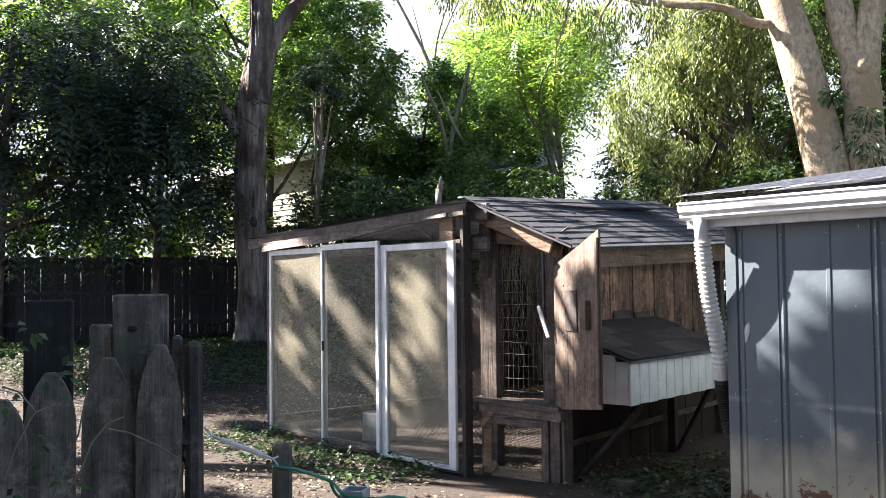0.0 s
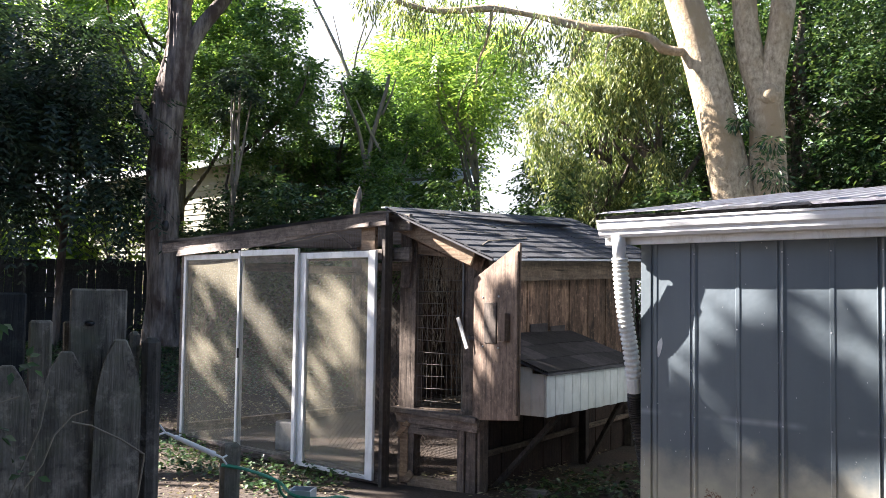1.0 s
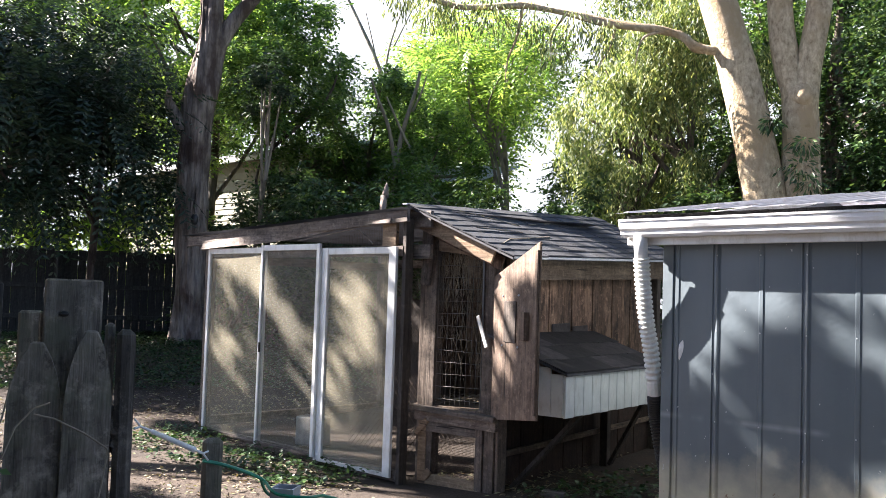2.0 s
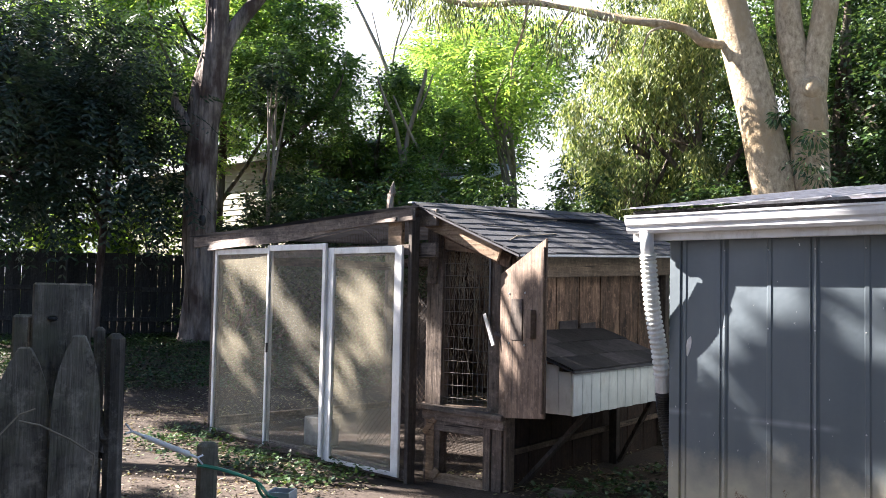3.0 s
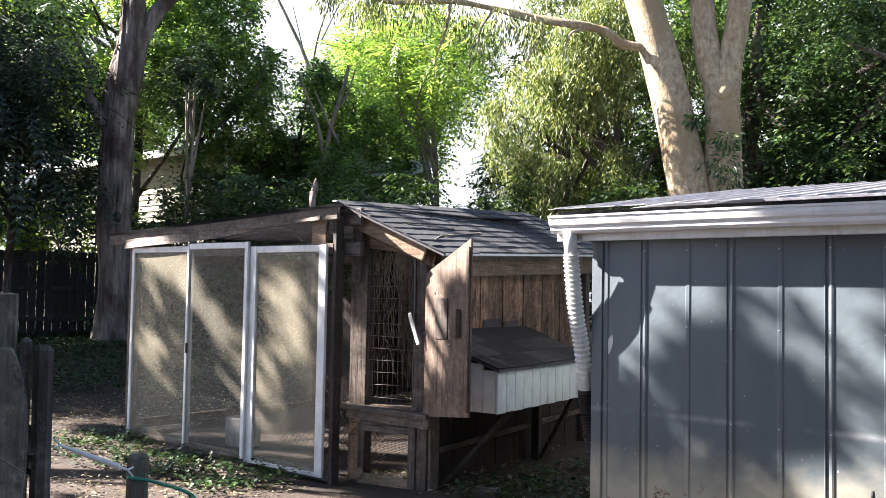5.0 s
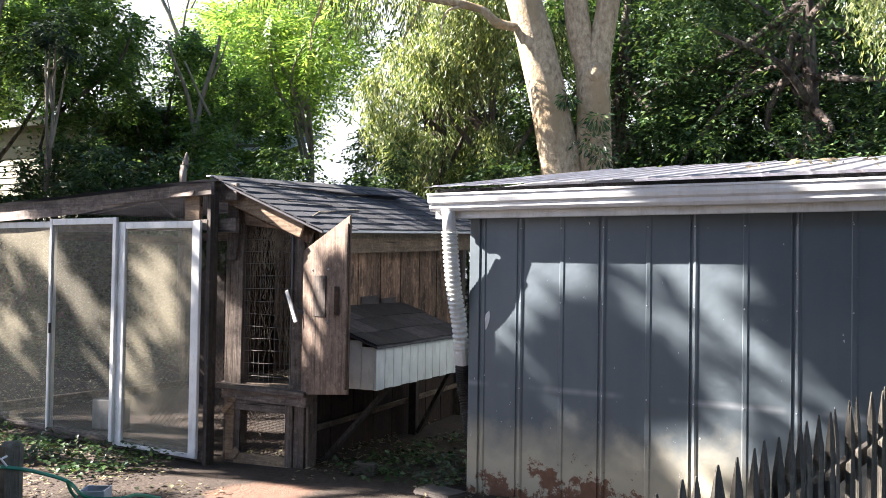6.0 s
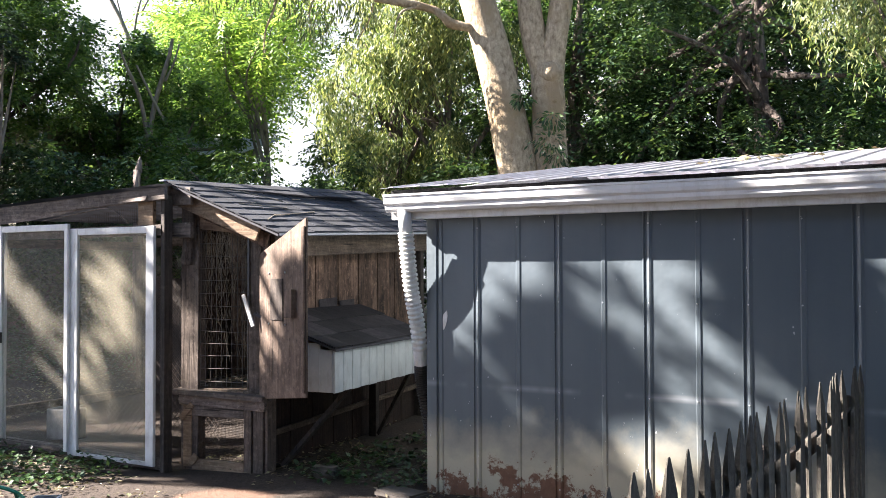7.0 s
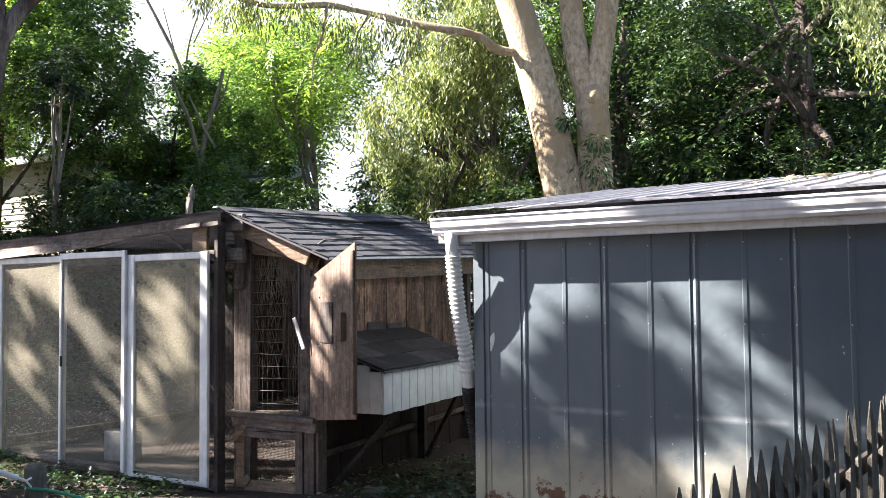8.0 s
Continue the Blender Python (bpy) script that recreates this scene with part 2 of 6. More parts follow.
def shed_paint():
    """Blue-grey enamel on sheet steel, chalked to beige low down, rusting through along the foot, bird lime and scuffs."""
    m, n, l, b = mat("blue-grey enamelled steel")
    ob = mapped(n, l, (1, 1, 1))
    big = tex(n, l, ob, 1.3, 5)
    col = mixc(n, l, big, (0.058, 0.081, 0.100), (0.112, 0.144, 0.162))
    streak = tex(n, l, mapped(n, l, (7, 7, 0.5)), 1.5, 5)
    col = mixc(n, l, math_node(n, l, "MULTIPLY", streak, 0.25), col, (0.20, 0.21, 0.22))
    sep = n.new("ShaderNodeSeparateXYZ")
    l.new(ob, sep.inputs[0])
    edge = math_node(n, l, "ADD", sep.outputs["Z"], math_node(n, l, "MULTIPLY", math_node(n, l, "SUBTRACT", tex(n, l, ob, 1.6, 6, 0.65), 0.5), 0.75))
    col = mixc(n, l, ramp(n, l, edge, [(0.22, (1, 1, 1)), (0.60, (0, 0, 0))]), col, (0.42, 0.385, 0.29))
    # a scuffed line at knee height
    line = math_node(n, l, "ABSOLUTE", math_node(n, l, "SUBTRACT", sep.outputs["Z"], 0.80))
    scuff = math_node(n, l, "MULTIPLY", ramp(n, l, line, [(0.0, (1, 1, 1)), (0.03, (0, 0, 0))]), ramp(n, l, tex(n, l, mapped(n, l, (1, 1, 0.1)), 2.1, 3), [(0.48, (0, 0, 0)), (0.6, (0.5, 0.5, 0.5))]))
    col = mixc(n, l, scuff, col, (0.42, 0.44, 0.46))
    lime = tex(n, l, mapped(n, l, (1, 1, 0.5)), 27, 3)
    col = mixc(n, l, ramp(n, l, lime, [(0.715, (0, 0, 0)), (0.735, (0.8, 0.8, 0.8))]), col, (0.62, 0.64, 0.66))
    # rust creeps up from the foot, highest in one wide blister
    blister = n.new("ShaderNodeVectorMath")
    blister.operation = "DISTANCE"
    l.new(mapped(n, l, (1, 1, 0.8)), blister.inputs[0])
    blister.inputs[1].default_value = (-1.62, SHED_FACE, 0.15)
    high = ramp(n, l, blister.outputs["Value"], [(0.05, (0.17, 0.17, 0.17)), (0.55, (0, 0, 0))])
    patchy = math_node(n, l, "MULTIPLY", math_node(n, l, "SUBTRACT", tex(n, l, ob, 1.9, 3), 0.5), 0.35)
    rust = math_node(n, l, "ADD", math_node(n, l, "ADD", tex(n, l, ob, 9, 8, 0.75), high), math_node(n, l, "ADD", patchy, math_node(n, l, "MULTIPLY", sep.outputs["Z"], -0.85)))
    rf = ramp(n, l, rust, [(0.44, (0, 0, 0)), (0.485, (1, 1, 1))])
    col = mixc(n, l, rf, col, mixc(n, l, tex(n, l, ob, 20, 5), (0.09, 0.042, 0.026), (0.25, 0.135, 0.08)))
    l.new(col, b.inputs["Base Color"])
    l.new(mixc(n, l, rf, (0.38, 0.38, 0.38), (0.9, 0.9, 0.9)), b.inputs["Roughness"])
    bump(n, l, b, tex(n, l, ob, 2.6, 4), 0.35, 0.03)
    return m


def roof_metal():
    m, n, l, b = mat("weathered galvanised roofing")
    t = tex(n, l, mapped(n, l, (0.6, 2.5, 1)), 3.0, 6)
    col = ramp(n, l, t, [(0.35, (0.46, 0.46, 0.50)), (0.6, (0.66, 0.66, 0.70))])
    r = tex(n, l, mapped(n, l, (1, 1, 1)), 2.2, 7, 0.7)
    l.new(mixc(n, l, ramp(n, l, r, [(0.56, (0, 0, 0)), (0.68, (0.7, 0.7, 0.7))]), col, (0.27, 0.17, 0.12)), b.inputs["Base Color"])
    b.inputs["Roughness"].default_value, b.inputs["Metallic"].default_value = 0.38, 0.35
    return m


def soil():
    m, n, l, b = mat("leaf-strewn earth")
    ob = mapped(n, l, (1, 1, 1))
    a = tex(n, l, ob, 0.7, 6)
    col = mixc(n, l, ramp(n, l, a, [(0.38, (0, 0, 0)), (0.62, (1, 1, 1))]), (0.022, 0.015, 0.011), (0.064, 0.044, 0.031))
    col = mixc(n, l, math_node(n, l, "MULTIPLY", ramp(n, l, tex(n, l, ob, 26, 6, 0.7), [(0.4, (0, 0, 0)), (0.7, (1, 1, 1))]), 0.5), col, (0.10, 0.078, 0.054))
    red = n.new("ShaderNodeVectorMath")
    red.operation = "DISTANCE"
    l.new(ob, red.inputs[0])
    red.inputs[1].default_value = (-3.7, 5.5, 0)
    rr = math_node(n, l, "ADD", red.outputs["Value"], math_node(n, l, "MULTIPLY", a, 1.2))
    col = mixc(n, l, ramp(n, l, rr, [(0.9, (0.8, 0.8, 0.8)), (1.0, (0, 0, 0))]), col, (0.19, 0.108, 0.07))
    l.new(col, b.inputs["Base Color"])
    b.inputs["Roughness"].default_value = 0.95
    bump(n, l, b, tex(n, l, ob, 18, 8, 0.7), 0.8, 0.03)
    return m


def haze():
    m, n, l, b = mat("bright hazy sky")
    e = n.new("ShaderNodeEmission")
    e.inputs["Color"].default_value, e.inputs["Strength"].default_value = (0.92, 0.97, 1.0, 1), 0.21
    l.new(e.outputs[0], n["Material Output"].inputs["Surface"])
    return m


SCREEN = screen_cloth("dusty insect screen cloth", 0.35, (0.68, 0.62, 0.44))
# middle panel's cloth: thinner, and darkened to stand in for weaker sun
SCREEN_SHADED = screen_cloth("thin insect screen cloth greyed for shade", 0.25, (0.52, 0.49, 0.38))
PAINT, ROOF_M, SOIL = shed_paint(), roof_metal(), soil()


# ---- building helpers ----
rng = np.random.default_rng(7)


def obj(name, bm, material, parent=None, label="", smooth=False):
    me = bpy.data.meshes.new(name)
    bmesh.ops.recalc_face_normals(bm, faces=bm.faces)
    bm.to_mesh(me)
    bm.free()
    me.materials.append(material)
    if smooth:
        me.polygons.foreach_set("use_smooth", [True] * len(me.polygons))
    o = new(name, me)
    o.parent = parent
    if label:
        o["label"] = label
    return o


def part(name, bm, material, parent, label="", smooth=False):
    return obj(name, bm, material, parent, label, smooth)


def thing(name, m, label, category, group="", kind=""):
    e = new(name)
    e.matrix_world = m
    return tagged(e, label, category, group, kind)


def box(bm, x0, x1, y0, y1, z0, z1, bevel=0.004):
    vs = [bm.verts.new((x, y, z)) for x in (x0, x1) for y in (y0, y1) for z in (z0, z1)]
    for f in ((0, 1, 3, 2), (4, 6, 7, 5), (0, 4, 5, 1), (2, 3, 7, 6), (0, 2, 6, 4), (1, 5, 7, 3)):
        bm.faces.new([vs[i] for i in f])
    if bevel:
        es = list({e for v in vs for e in v.link_edges})
        bmesh.ops.bevel(bm, geom=es, offset=bevel, segments=1, affect="EDGES")
    return bm


def bx(*a, **k):
    return box(bmesh.new(), *a, **k)


def beam(bm, a, b, side, w, t, bevel=0.004):
    """A board from a to b: w wide along side, t thick across."""
    a, b, s = Vector(a), Vector(b), Vector(side)
    d = (b - a).normalized()
    s = (s - d * s.dot(d)).normalized()
    u = d.cross(s)
    vs = [bm.verts.new(p + s * (w / 2 * i) + u * (t / 2 * j)) for p in (a, b) for i in (-1, 1) for j in (-1, 1)]
    for f in ((0, 1, 3, 2), (4, 6, 7, 5), (0, 4, 5, 1), (2, 3, 7, 6), (0, 2, 6, 4), (1, 5, 7, 3)):
        bm.faces.new([vs[i] for i in f])
    if bevel:
        bmesh.ops.bevel(bm, geom=list({e for v in vs for e in v.link_edges}), offset=bevel, segments=1, affect="EDGES")
    return bm


def bb(*a, **k):
    return beam(bmesh.new(), *a, **k)


def rod(bm, a, b, r, sides=4):
    a, b = Vector(a), Vector(b)
    d = (b - a).normalized()
    s = d.orthogonal().normalized()
    u = d.cross(s)
    rings = [[bm.verts.new(p + (s * math.cos(q) + u * math.sin(q)) * r) for q in (2 * math.pi * i / sides for i in range(sides))] for p in (a, b)]
    for i in range(sides):
        j = (i + 1) % sides
        bm.faces.new((rings[0][i], rings[0][j], rings[1][j], rings[1][i]))
    return bm


def tube(bm, pts, radii, sides=10, rough=0.0, seed=0.0, cap=True):
    """A bent, tapered round stem through pts."""
    pts = [Vector(p) for p in pts]
    rings, s = [], None
    for i, p in enumerate(pts):
        d = (pts[min(i + 1, len(pts) - 1)] - pts[max(i - 1, 0)]).normalized()
        s = d.orthogonal().normalized() if s is None else (s - d * s.dot(d)).normalized()
        u = d.cross(s)
        ring = []
        for k in range(sides):
            q = 2 * math.pi * k / sides
            out = s * math.cos(q) + u * math.sin(q)
            r = radii[i] * (1 + rough * noise.noise(out * 1.7 + p * 1.3 + Vector((seed, 0, 0))))
            ring.append(bm.verts.new(p + out * r))
        rings.append(ring)
    for a, b in zip(rings, rings[1:]):
        for k in range(sides):
            j = (k + 1) % sides
            bm.faces.new((a[k], a[j], b[j], b[k]))
    if cap:
        bm.faces.new(rings[-1])
        bm.faces.new(list(reversed(rings[0])))
    return bm


def curve(pts, n):
    """n points on a smooth line through pts."""
    p = np.array(pts, float)
    t = np.linspace(0, len(p) - 1, n)
    out = []
    for v in t:
        i = min(int(v), len(p) - 2)
        u = v - i
        a, b, c, d = p[max(i - 1, 0)], p[i], p[i + 1], p[min(i + 2, len(p) - 1)]
        out.append(0.5 * (2 * b + (c - a) * u + (2 * a - 5 * b + 4 * c - d) * u * u + (3 * b - a - 3 * c + d) * u**3))
    return out


def leaves(name, pos, way, length, width, material, parent=None, up=None, fold=0.18):
    """Many small folded leaves in one mesh: each a kite of two faces."""
    pos, way = np.asarray(pos, float), np.asarray(way, float)
    k = len(pos)
    way = way / np.linalg.norm(way, axis=1, keepdims=True)
    up = rng.normal(size=(k, 3)) if up is None else np.asarray(up, float)
    side = np.cross(way, up)
    side /= np.linalg.norm(side, axis=1, keepdims=True) + 1e-9
    nor = np.cross(side, way)
    L, Wd = np.broadcast_to(length, k)[:, None], np.broadcast_to(width, k)[:, None]
    mid = pos + way * L * 0.45
    v = np.stack([pos, mid + side * Wd / 2 + nor * Wd * fold, pos + way * L, mid - side * Wd / 2 + nor * Wd * fold], 1).reshape(-1, 3)
    idx = np.arange(k)[:, None] * 4
    tri = np.concatenate([idx + [0, 1, 2], idx + [0, 2, 3]], 1).reshape(-1)
    me = bpy.data.meshes.new(name)
    me.vertices.add(len(v))
    me.vertices.foreach_set("co", v.ravel().astype(np.float32))
    me.loops.add(len(tri))
    me.loops.foreach_set("vertex_index", tri.astype(np.int32))
    me.polygons.add(len(tri) // 3)
    me.polygons.foreach_set("loop_start", np.arange(0, len(tri), 3, dtype=np.int32))
    me.polygons.foreach_set("loop_total", np.full(len(tri) // 3, 3, dtype=np.int32))
    me.update()
    me.validate()
    me.materials.append(material)
    o = new(name, me)
    o.parent = parent
    return o


def unit(k):
    v = rng.normal(size=(k, 3))
    return v / np.linalg.norm(v, axis=1, keepdims=True)


def in_clumps(centres, radii, per, squash=0.8):
    """Places on and in rough balls, thin at the edge, and the way out of each."""
    out, ways = [], []
    for c, r in zip(centres, radii):
        d = unit(per)
        q = r * rng.uniform(0.25, 1.0, (per, 1)) ** 0.6 * (0.75 + 0.5 * rng.random((per, 1)))
        p = d * q
        p[:, 2] *= squash
        out.append(np.asarray(c) + p)
        ways.append(d)
    return np.concatenate(out), np.concatenate(ways)


def sprays(centres, radii, twigs, k):
    """Leafy twigs that spread and droop from each clump: places, ways and ups of the leaves."""
    c = np.repeat(np.asarray(centres, float), twigs, 0)
    r = np.repeat(np.asarray(radii, float), twigs)[:, None]
    m = len(c)
    way = unit(m) + np.array([0, 0, -0.1])
    way /= np.linalg.norm(way, axis=1, keepdims=True)
    way[:, 2] *= 0.75
    base = c + unit(m) * r * 0.3
    ln = r * rng.uniform(0.55, 1.35, (m, 1))
    up = np.array([0, 0, 1.0]) + 0.45 * unit(m)
    side = np.cross(way, up)
    side /= np.linalg.norm(side, axis=1, keepdims=True) + 1e-9
    P, D, U = [], [], []
    for i in range(k):
        f = (i + 1) / k
        P.append(base + way * ln * f + np.array([0, 0, -0.28]) * ln * f * f + 0.02 * rng.normal(size=(m, 3)))
        D.append(side * (1 if i % 2 else -1) * 0.9 + way * 0.7 + np.array([0, 0, -0.35]) + 0.35 * unit(m))
        U.append(up + 0.5 * unit(m))
    return np.concatenate(P), np.concatenate(D), np.concatenate(U)


def fronds(centres, radii, per, leaflets, span):
    """Feather leaves: pairs of leaflets along drooping stalks. Places, ways and ups of the leaflets."""
    base, out = in_clumps(centres, radii, per)
    way = out + np.array([0, 0, -0.35]) + 0.4 * unit(len(out))
    way /= np.linalg.norm(way, axis=1, keepdims=True)
    up = np.array([0, 0, 1.0]) + 0.5 * unit(len(out))
    side = np.cross(way, up)
    side /= np.linalg.norm(side, axis=1, keepdims=True)
    P, D, U = [], [], []
    for i in range(leaflets):
        f = (i // 2 + 0.5) / (leaflets / 2)
        sgn = 1 if i % 2 else -1
        drop = np.array([0, 0, -1.0]) * (span * 0.35 * f * f)
        P.append(base + way * span * f + drop)
        D.append(side * sgn + way * 0.55 + np.array([0, 0, -0.25]) + 0.12 * unit(len(out)))
        U.append(np.cross(D[-1], way) * sgn * -1)
    return np.concatenate(P), np.concatenate(D), np.concatenate(U)


# ---- ground ----
def rise(x, y):
    """Height of the ground: level round the sheds, climbing gently to the far boundary."""
    d = (-(x + 0.0) * 0.85 + y * 0.53) - 8.6
    k = min(1.0, max(0.0, d / 8.5))
    return 0.62 * k * k * (3 - 2 * k)


def build_ground():
    line = sorted({round(s * v, 3) for s in (-1, 1) for v in [i * 0.35 for i in range(40)] + [14 * 1.25**i for i in range(20)]})
    bm = bmesh.new()
    grid = []
    for x in line:
        row = []
        for y in line:
            X, Y = x - 4, y + 5
            near = 1 if abs(x) < 14 and abs(y) < 14 else 0.0
            z = rise(X, Y) + near * (0.025 * noise.noise((X * 0.9, Y * 0.9, 0)) + 0.012 * noise.noise((X * 4, Y * 4, 3)))
            row.append(bm.verts.new((X, Y, z - 0.01)))
        grid.append(row)
    for a, b in zip(grid, grid[1:]):
        for i in range(len(a) - 1):
            bm.faces.new((a[i], b[i], b[i + 1], a[i + 1]))
    tagged(obj("ground", bm, SOIL, smooth=True), "brown earth yard strewn with fallen leaves", "ground", kind="structure")


build_ground()


def build_backdrop():
    """White summer haze far behind the trees."""
    bm = bmesh.new()
    n = 24
    rows = []
    for i in range(n + 1):
        q = radians(-20 + 115 * i / n)
        rows.append([bm.verts.new((-75 * math.sin(q), 75 * math.cos(q), z)) for z in (-2, 45)])
    for a, b in zip(rows, rows[1:]):
        bm.faces.new((a[0], b[0], b[1], a[1]))
    tagged(obj("backdrop", bm, haze()), "bright white hazy sky far behind the trees", "sky", kind="structure")


build_backdrop()


# ---- metal shed ----
SX0, SX1, SY, SYB = -2.55, 3.0, SHED_FACE, 12.5
RIDGE_Y, RIDGE_Z, EAVE_Y, EAVE_Z = 9.5, 2.705, 6.16, 2.245
PITCH = 0.32


def sheet_profile(x, p, first):
    """Depth of a ribbed wall sheet at x."""
    k = ((x - first) / p) % 1.0
    k = min(k, 1 - k) * p
    return 0.011 * min(1.0, max(0.0, (0.018 - k) / 0.010))


def wall_sheet(bm, x0, x1, z0, z1, first):
    xs = {x0, x1}
    i = math.floor((x0 - first) / PITCH)
    while first + i * PITCH < x1 + 0.1:
        c = first + i * PITCH
        for o in (-0.020, -0.012, 0.012, 0.020):
            if x0 < c + o < x1:
                xs.add(c + o)
        i += 1
    xs = sorted(xs)
    zs = [z0 + (z1 - z0) * j / 10 for j in range(11)]
    rows = [[bm.verts.new((x, SY - sheet_profile(x, PITCH, first) + 0.004 * noise.noise((x * 1.5, 0, z * 1.1)), z)) for z in zs] for x in xs]
    for a, b in zip(rows, rows[1:]):
        for j in range(10):
            bm.faces.new((a[j], b[j], b[j + 1], a[j + 1]))


def build_shed():
    shed = thing("metal_shed", pose(0, 0, 0), "blue-grey ribbed steel shed with white gutter and rusting foot", "shed")
    # ribbed sheets between the doubled seams
    seams = [SX0 + 0.02] + [-2.124 + 0.64 * i for i in range(0, 9)]
    seams = [s for s in seams if s < SX1] + [SX1]
    for a, b in zip(seams, seams[1:]):
        bm = bmesh.new()
        wall_sheet(bm, a, b, -0.02, 2.12, -2.124)
        part("wall_panel", bm, PAINT, shed, "blue-grey steel sheet chalked and rusted along its foot")
    for s in seams[1:-1]:
        # the lap of one sheet over the next
        bm = bmesh.new()
        box(bm, s - 0.046, s - 0.036, SY - 0.009, SY + 0.01, -0.02, 2.12, 0.003)
        part("lap_rib", bm, PAINT, shed)
    for i, s in enumerate([SX0 + 0.45 + PITCH * k for k in range(17)]):
        bm = bmesh.new()
        for z in (0.12, 0.79, 1.42, 1.95):
            bmesh.ops.create_icosphere(bm, subdivisions=1, radius=0.006, matrix=pose(s - 0.03, SY - 0.008, z))
        part("screw_row", bm, GALV, shed)
    part("corner_trim", bx(SX0 - 0.012, SX0 + 0.075, SY - 0.014, SY + 0.09, -0.03, 2.12), PAINT, shed)
    part("side_wall", bx(SX0, SX0 + 0.03, SY + 0.09, SYB, -0.03, 2.12), PAINT, shed)
    part("side_wall", bx(SX1 - 0.03, SX1, SY + 0.01, SYB, -0.03, 2.12), PAINT, shed)
    part("back_wall", bx(SX0, SX1, SYB, SYB + 0.03, -0.03, 2.12), PAINT, shed)
    for x in (SX0 + 0.01, SX1 - 0.03):
        bm = bmesh.new()
        a = [bm.verts.new((x, y, z)) for y, z in ((SY + 0.05, 2.12), (SYB, 2.12), (RIDGE_Y, RIDGE_Z - 0.06))]
        b = [bm.verts.new(v.co + Vector((0.02, 0, 0))) for v in a]
        bm.faces.new(a), bm.faces.new(b[::-1])
        for i in range(3):
            bm.faces.new((a[i], a[(i + 1) % 3], b[(i + 1) % 3], b[i]))
        part("gable", bm, PAINT, shed)
    part("soffit", bx(SX0 - 0.20, SX1 + 0.1, SY - 0.13, SY - 0.02, 2.035, 2.05), WHITE, shed)
    part("fascia", bx(SX0 - 0.22, SX1 + 0.1, SY - 0.175, SY - 0.132, 2.02, 2.17), WHITE, shed, "white painted fascia board")
    part("rake_board", bb((SX0 - 0.2, SY - 0.13, 2.13), (SX0 - 0.2, RIDGE_Y, 2.60), (0, 0, 1), 0.14, 0.03), WHITE, shed)
    # gutter: an ogee trough with a rolled lip
    prof = [(0.0, 0.13), (-0.004, 0.0), (-0.07, 0.0), (-0.085, 0.02), (-0.088, 0.045), (-0.105, 0.06), (-0.112, 0.085), (-0.112, 0.112), (-0.122, 0.114), (-0.122, 0.128), (-0.106, 0.13), (-0.104, 0.09), (-0.08, 0.05), (-0.066, 0.008), (-0.012, 0.008), (-0.012, 0.13)]
    bm = bmesh.new()
    xs = [SX0 - 0.22 + (SX1 + 0.35 - SX0) * i / 24 for i in range(25)]
    rows = [[bm.verts.new((x, SY - 0.178 + u, 2.075 + v + 0.004 * noise.noise((x, 0, 0)))) for u, v in prof] for x in xs]
    for a, b in zip(rows, rows[1:]):
        for j in range(len(prof)):
            k = (j + 1) % len(prof)
            bm.faces.new((a[j], b[j], b[k], a[k]))
    bm.faces.new(rows[0]), bm.faces.new(rows[-1][::-1])
    part("gutter", bm, WHITEM, shed, "white ogee gutter streaked with dirt")
    part("gutter_outlet", tube(bmesh.new(), [(-2.628, SY - 0.22, 2.09), (-2.628, SY - 0.21, 2.0), (-2.628, SY - 0.20, 1.88)], [0.052, 0.050, 0.046], 14), WHITEM, shed, "white round downspout outlet", True)
    # ribbed roof sheets
    step, rib = 0.235, 0.010
    x, k = SX0 - 0.24, 0
    while x < SX1 + 0.1:
        for (ya, za), (yb, zb), nm in (((EAVE_Y + 0.02, EAVE_Z), (RIDGE_Y, RIDGE_Z), "roof_panel"), ((RIDGE_Y, RIDGE_Z), (SYB + 0.3, EAVE_Z), "roof_panel")):
            bm = bmesh.new()
            xs = []
            for j in range(3):
                c = x + step * j
                xs += [(c, 0), (c + 0.075, 0), (c + 0.09, rib), (c + 0.12, rib), (c + 0.135, 0)]
            xs.append((x + step * 3, 0))
            lo = [[bm.verts.new((u, ya + (yb - ya) * t, za + (zb - za) * t + h + o + 0.004 * noise.noise((u * 2, t * 5, 1)))) for u, h in xs] for t in (0, 0.2, 0.4, 0.6, 0.8, 1) for o in (0.0,)]
            for a, b in zip(lo, lo[1:]):
                for j in range(len(xs) - 1):
                    bm.faces.new((a[j], a[j + 1], b[j + 1], b[j]))
            bmesh.ops.solidify(bm, geom=bm.faces[:], thickness=0.003)
            part(nm, bm, ROOF_M, shed, "weathered galvanised ribbed roof sheet")
        x += step * 3
    # dark board, its black also standing in for the shaded gap under the ribs
    part("eave_board", bx(SX0 - 0.21, SX1 + 0.1, SY - 0.20, SY - 0.13, 2.172, 2.240), W_SHADE_DARK, shed)
    # bared primer where the paint was knocked off beside the corner
    bm = bmesh.new()
    bmesh.ops.create_icosphere(bm, subdivisions=2, radius=1, matrix=Matrix.Translation((-2.41, SY - 0.004, 1.27)) @ pose(0, 0, 0, 0, 8, 0) @ Matrix.Diagonal((0.018, 0.003, 0.075, 1)))
    for v in bm.verts:
        v.co.x += 0.012 * noise.noise((v.co.x * 40, 0, v.co.z * 25))
    part("paint_chip", bm, WHITE, shed, "white patch of bared primer")
    # leaf litter caught on the roof
    k = 380
    px = rng.uniform(-1.0, SX1, k)
    py = EAVE_Y + 0.2 + (RIDGE_Y - EAVE_Y - 0.2) * rng.random(k) ** 0.8
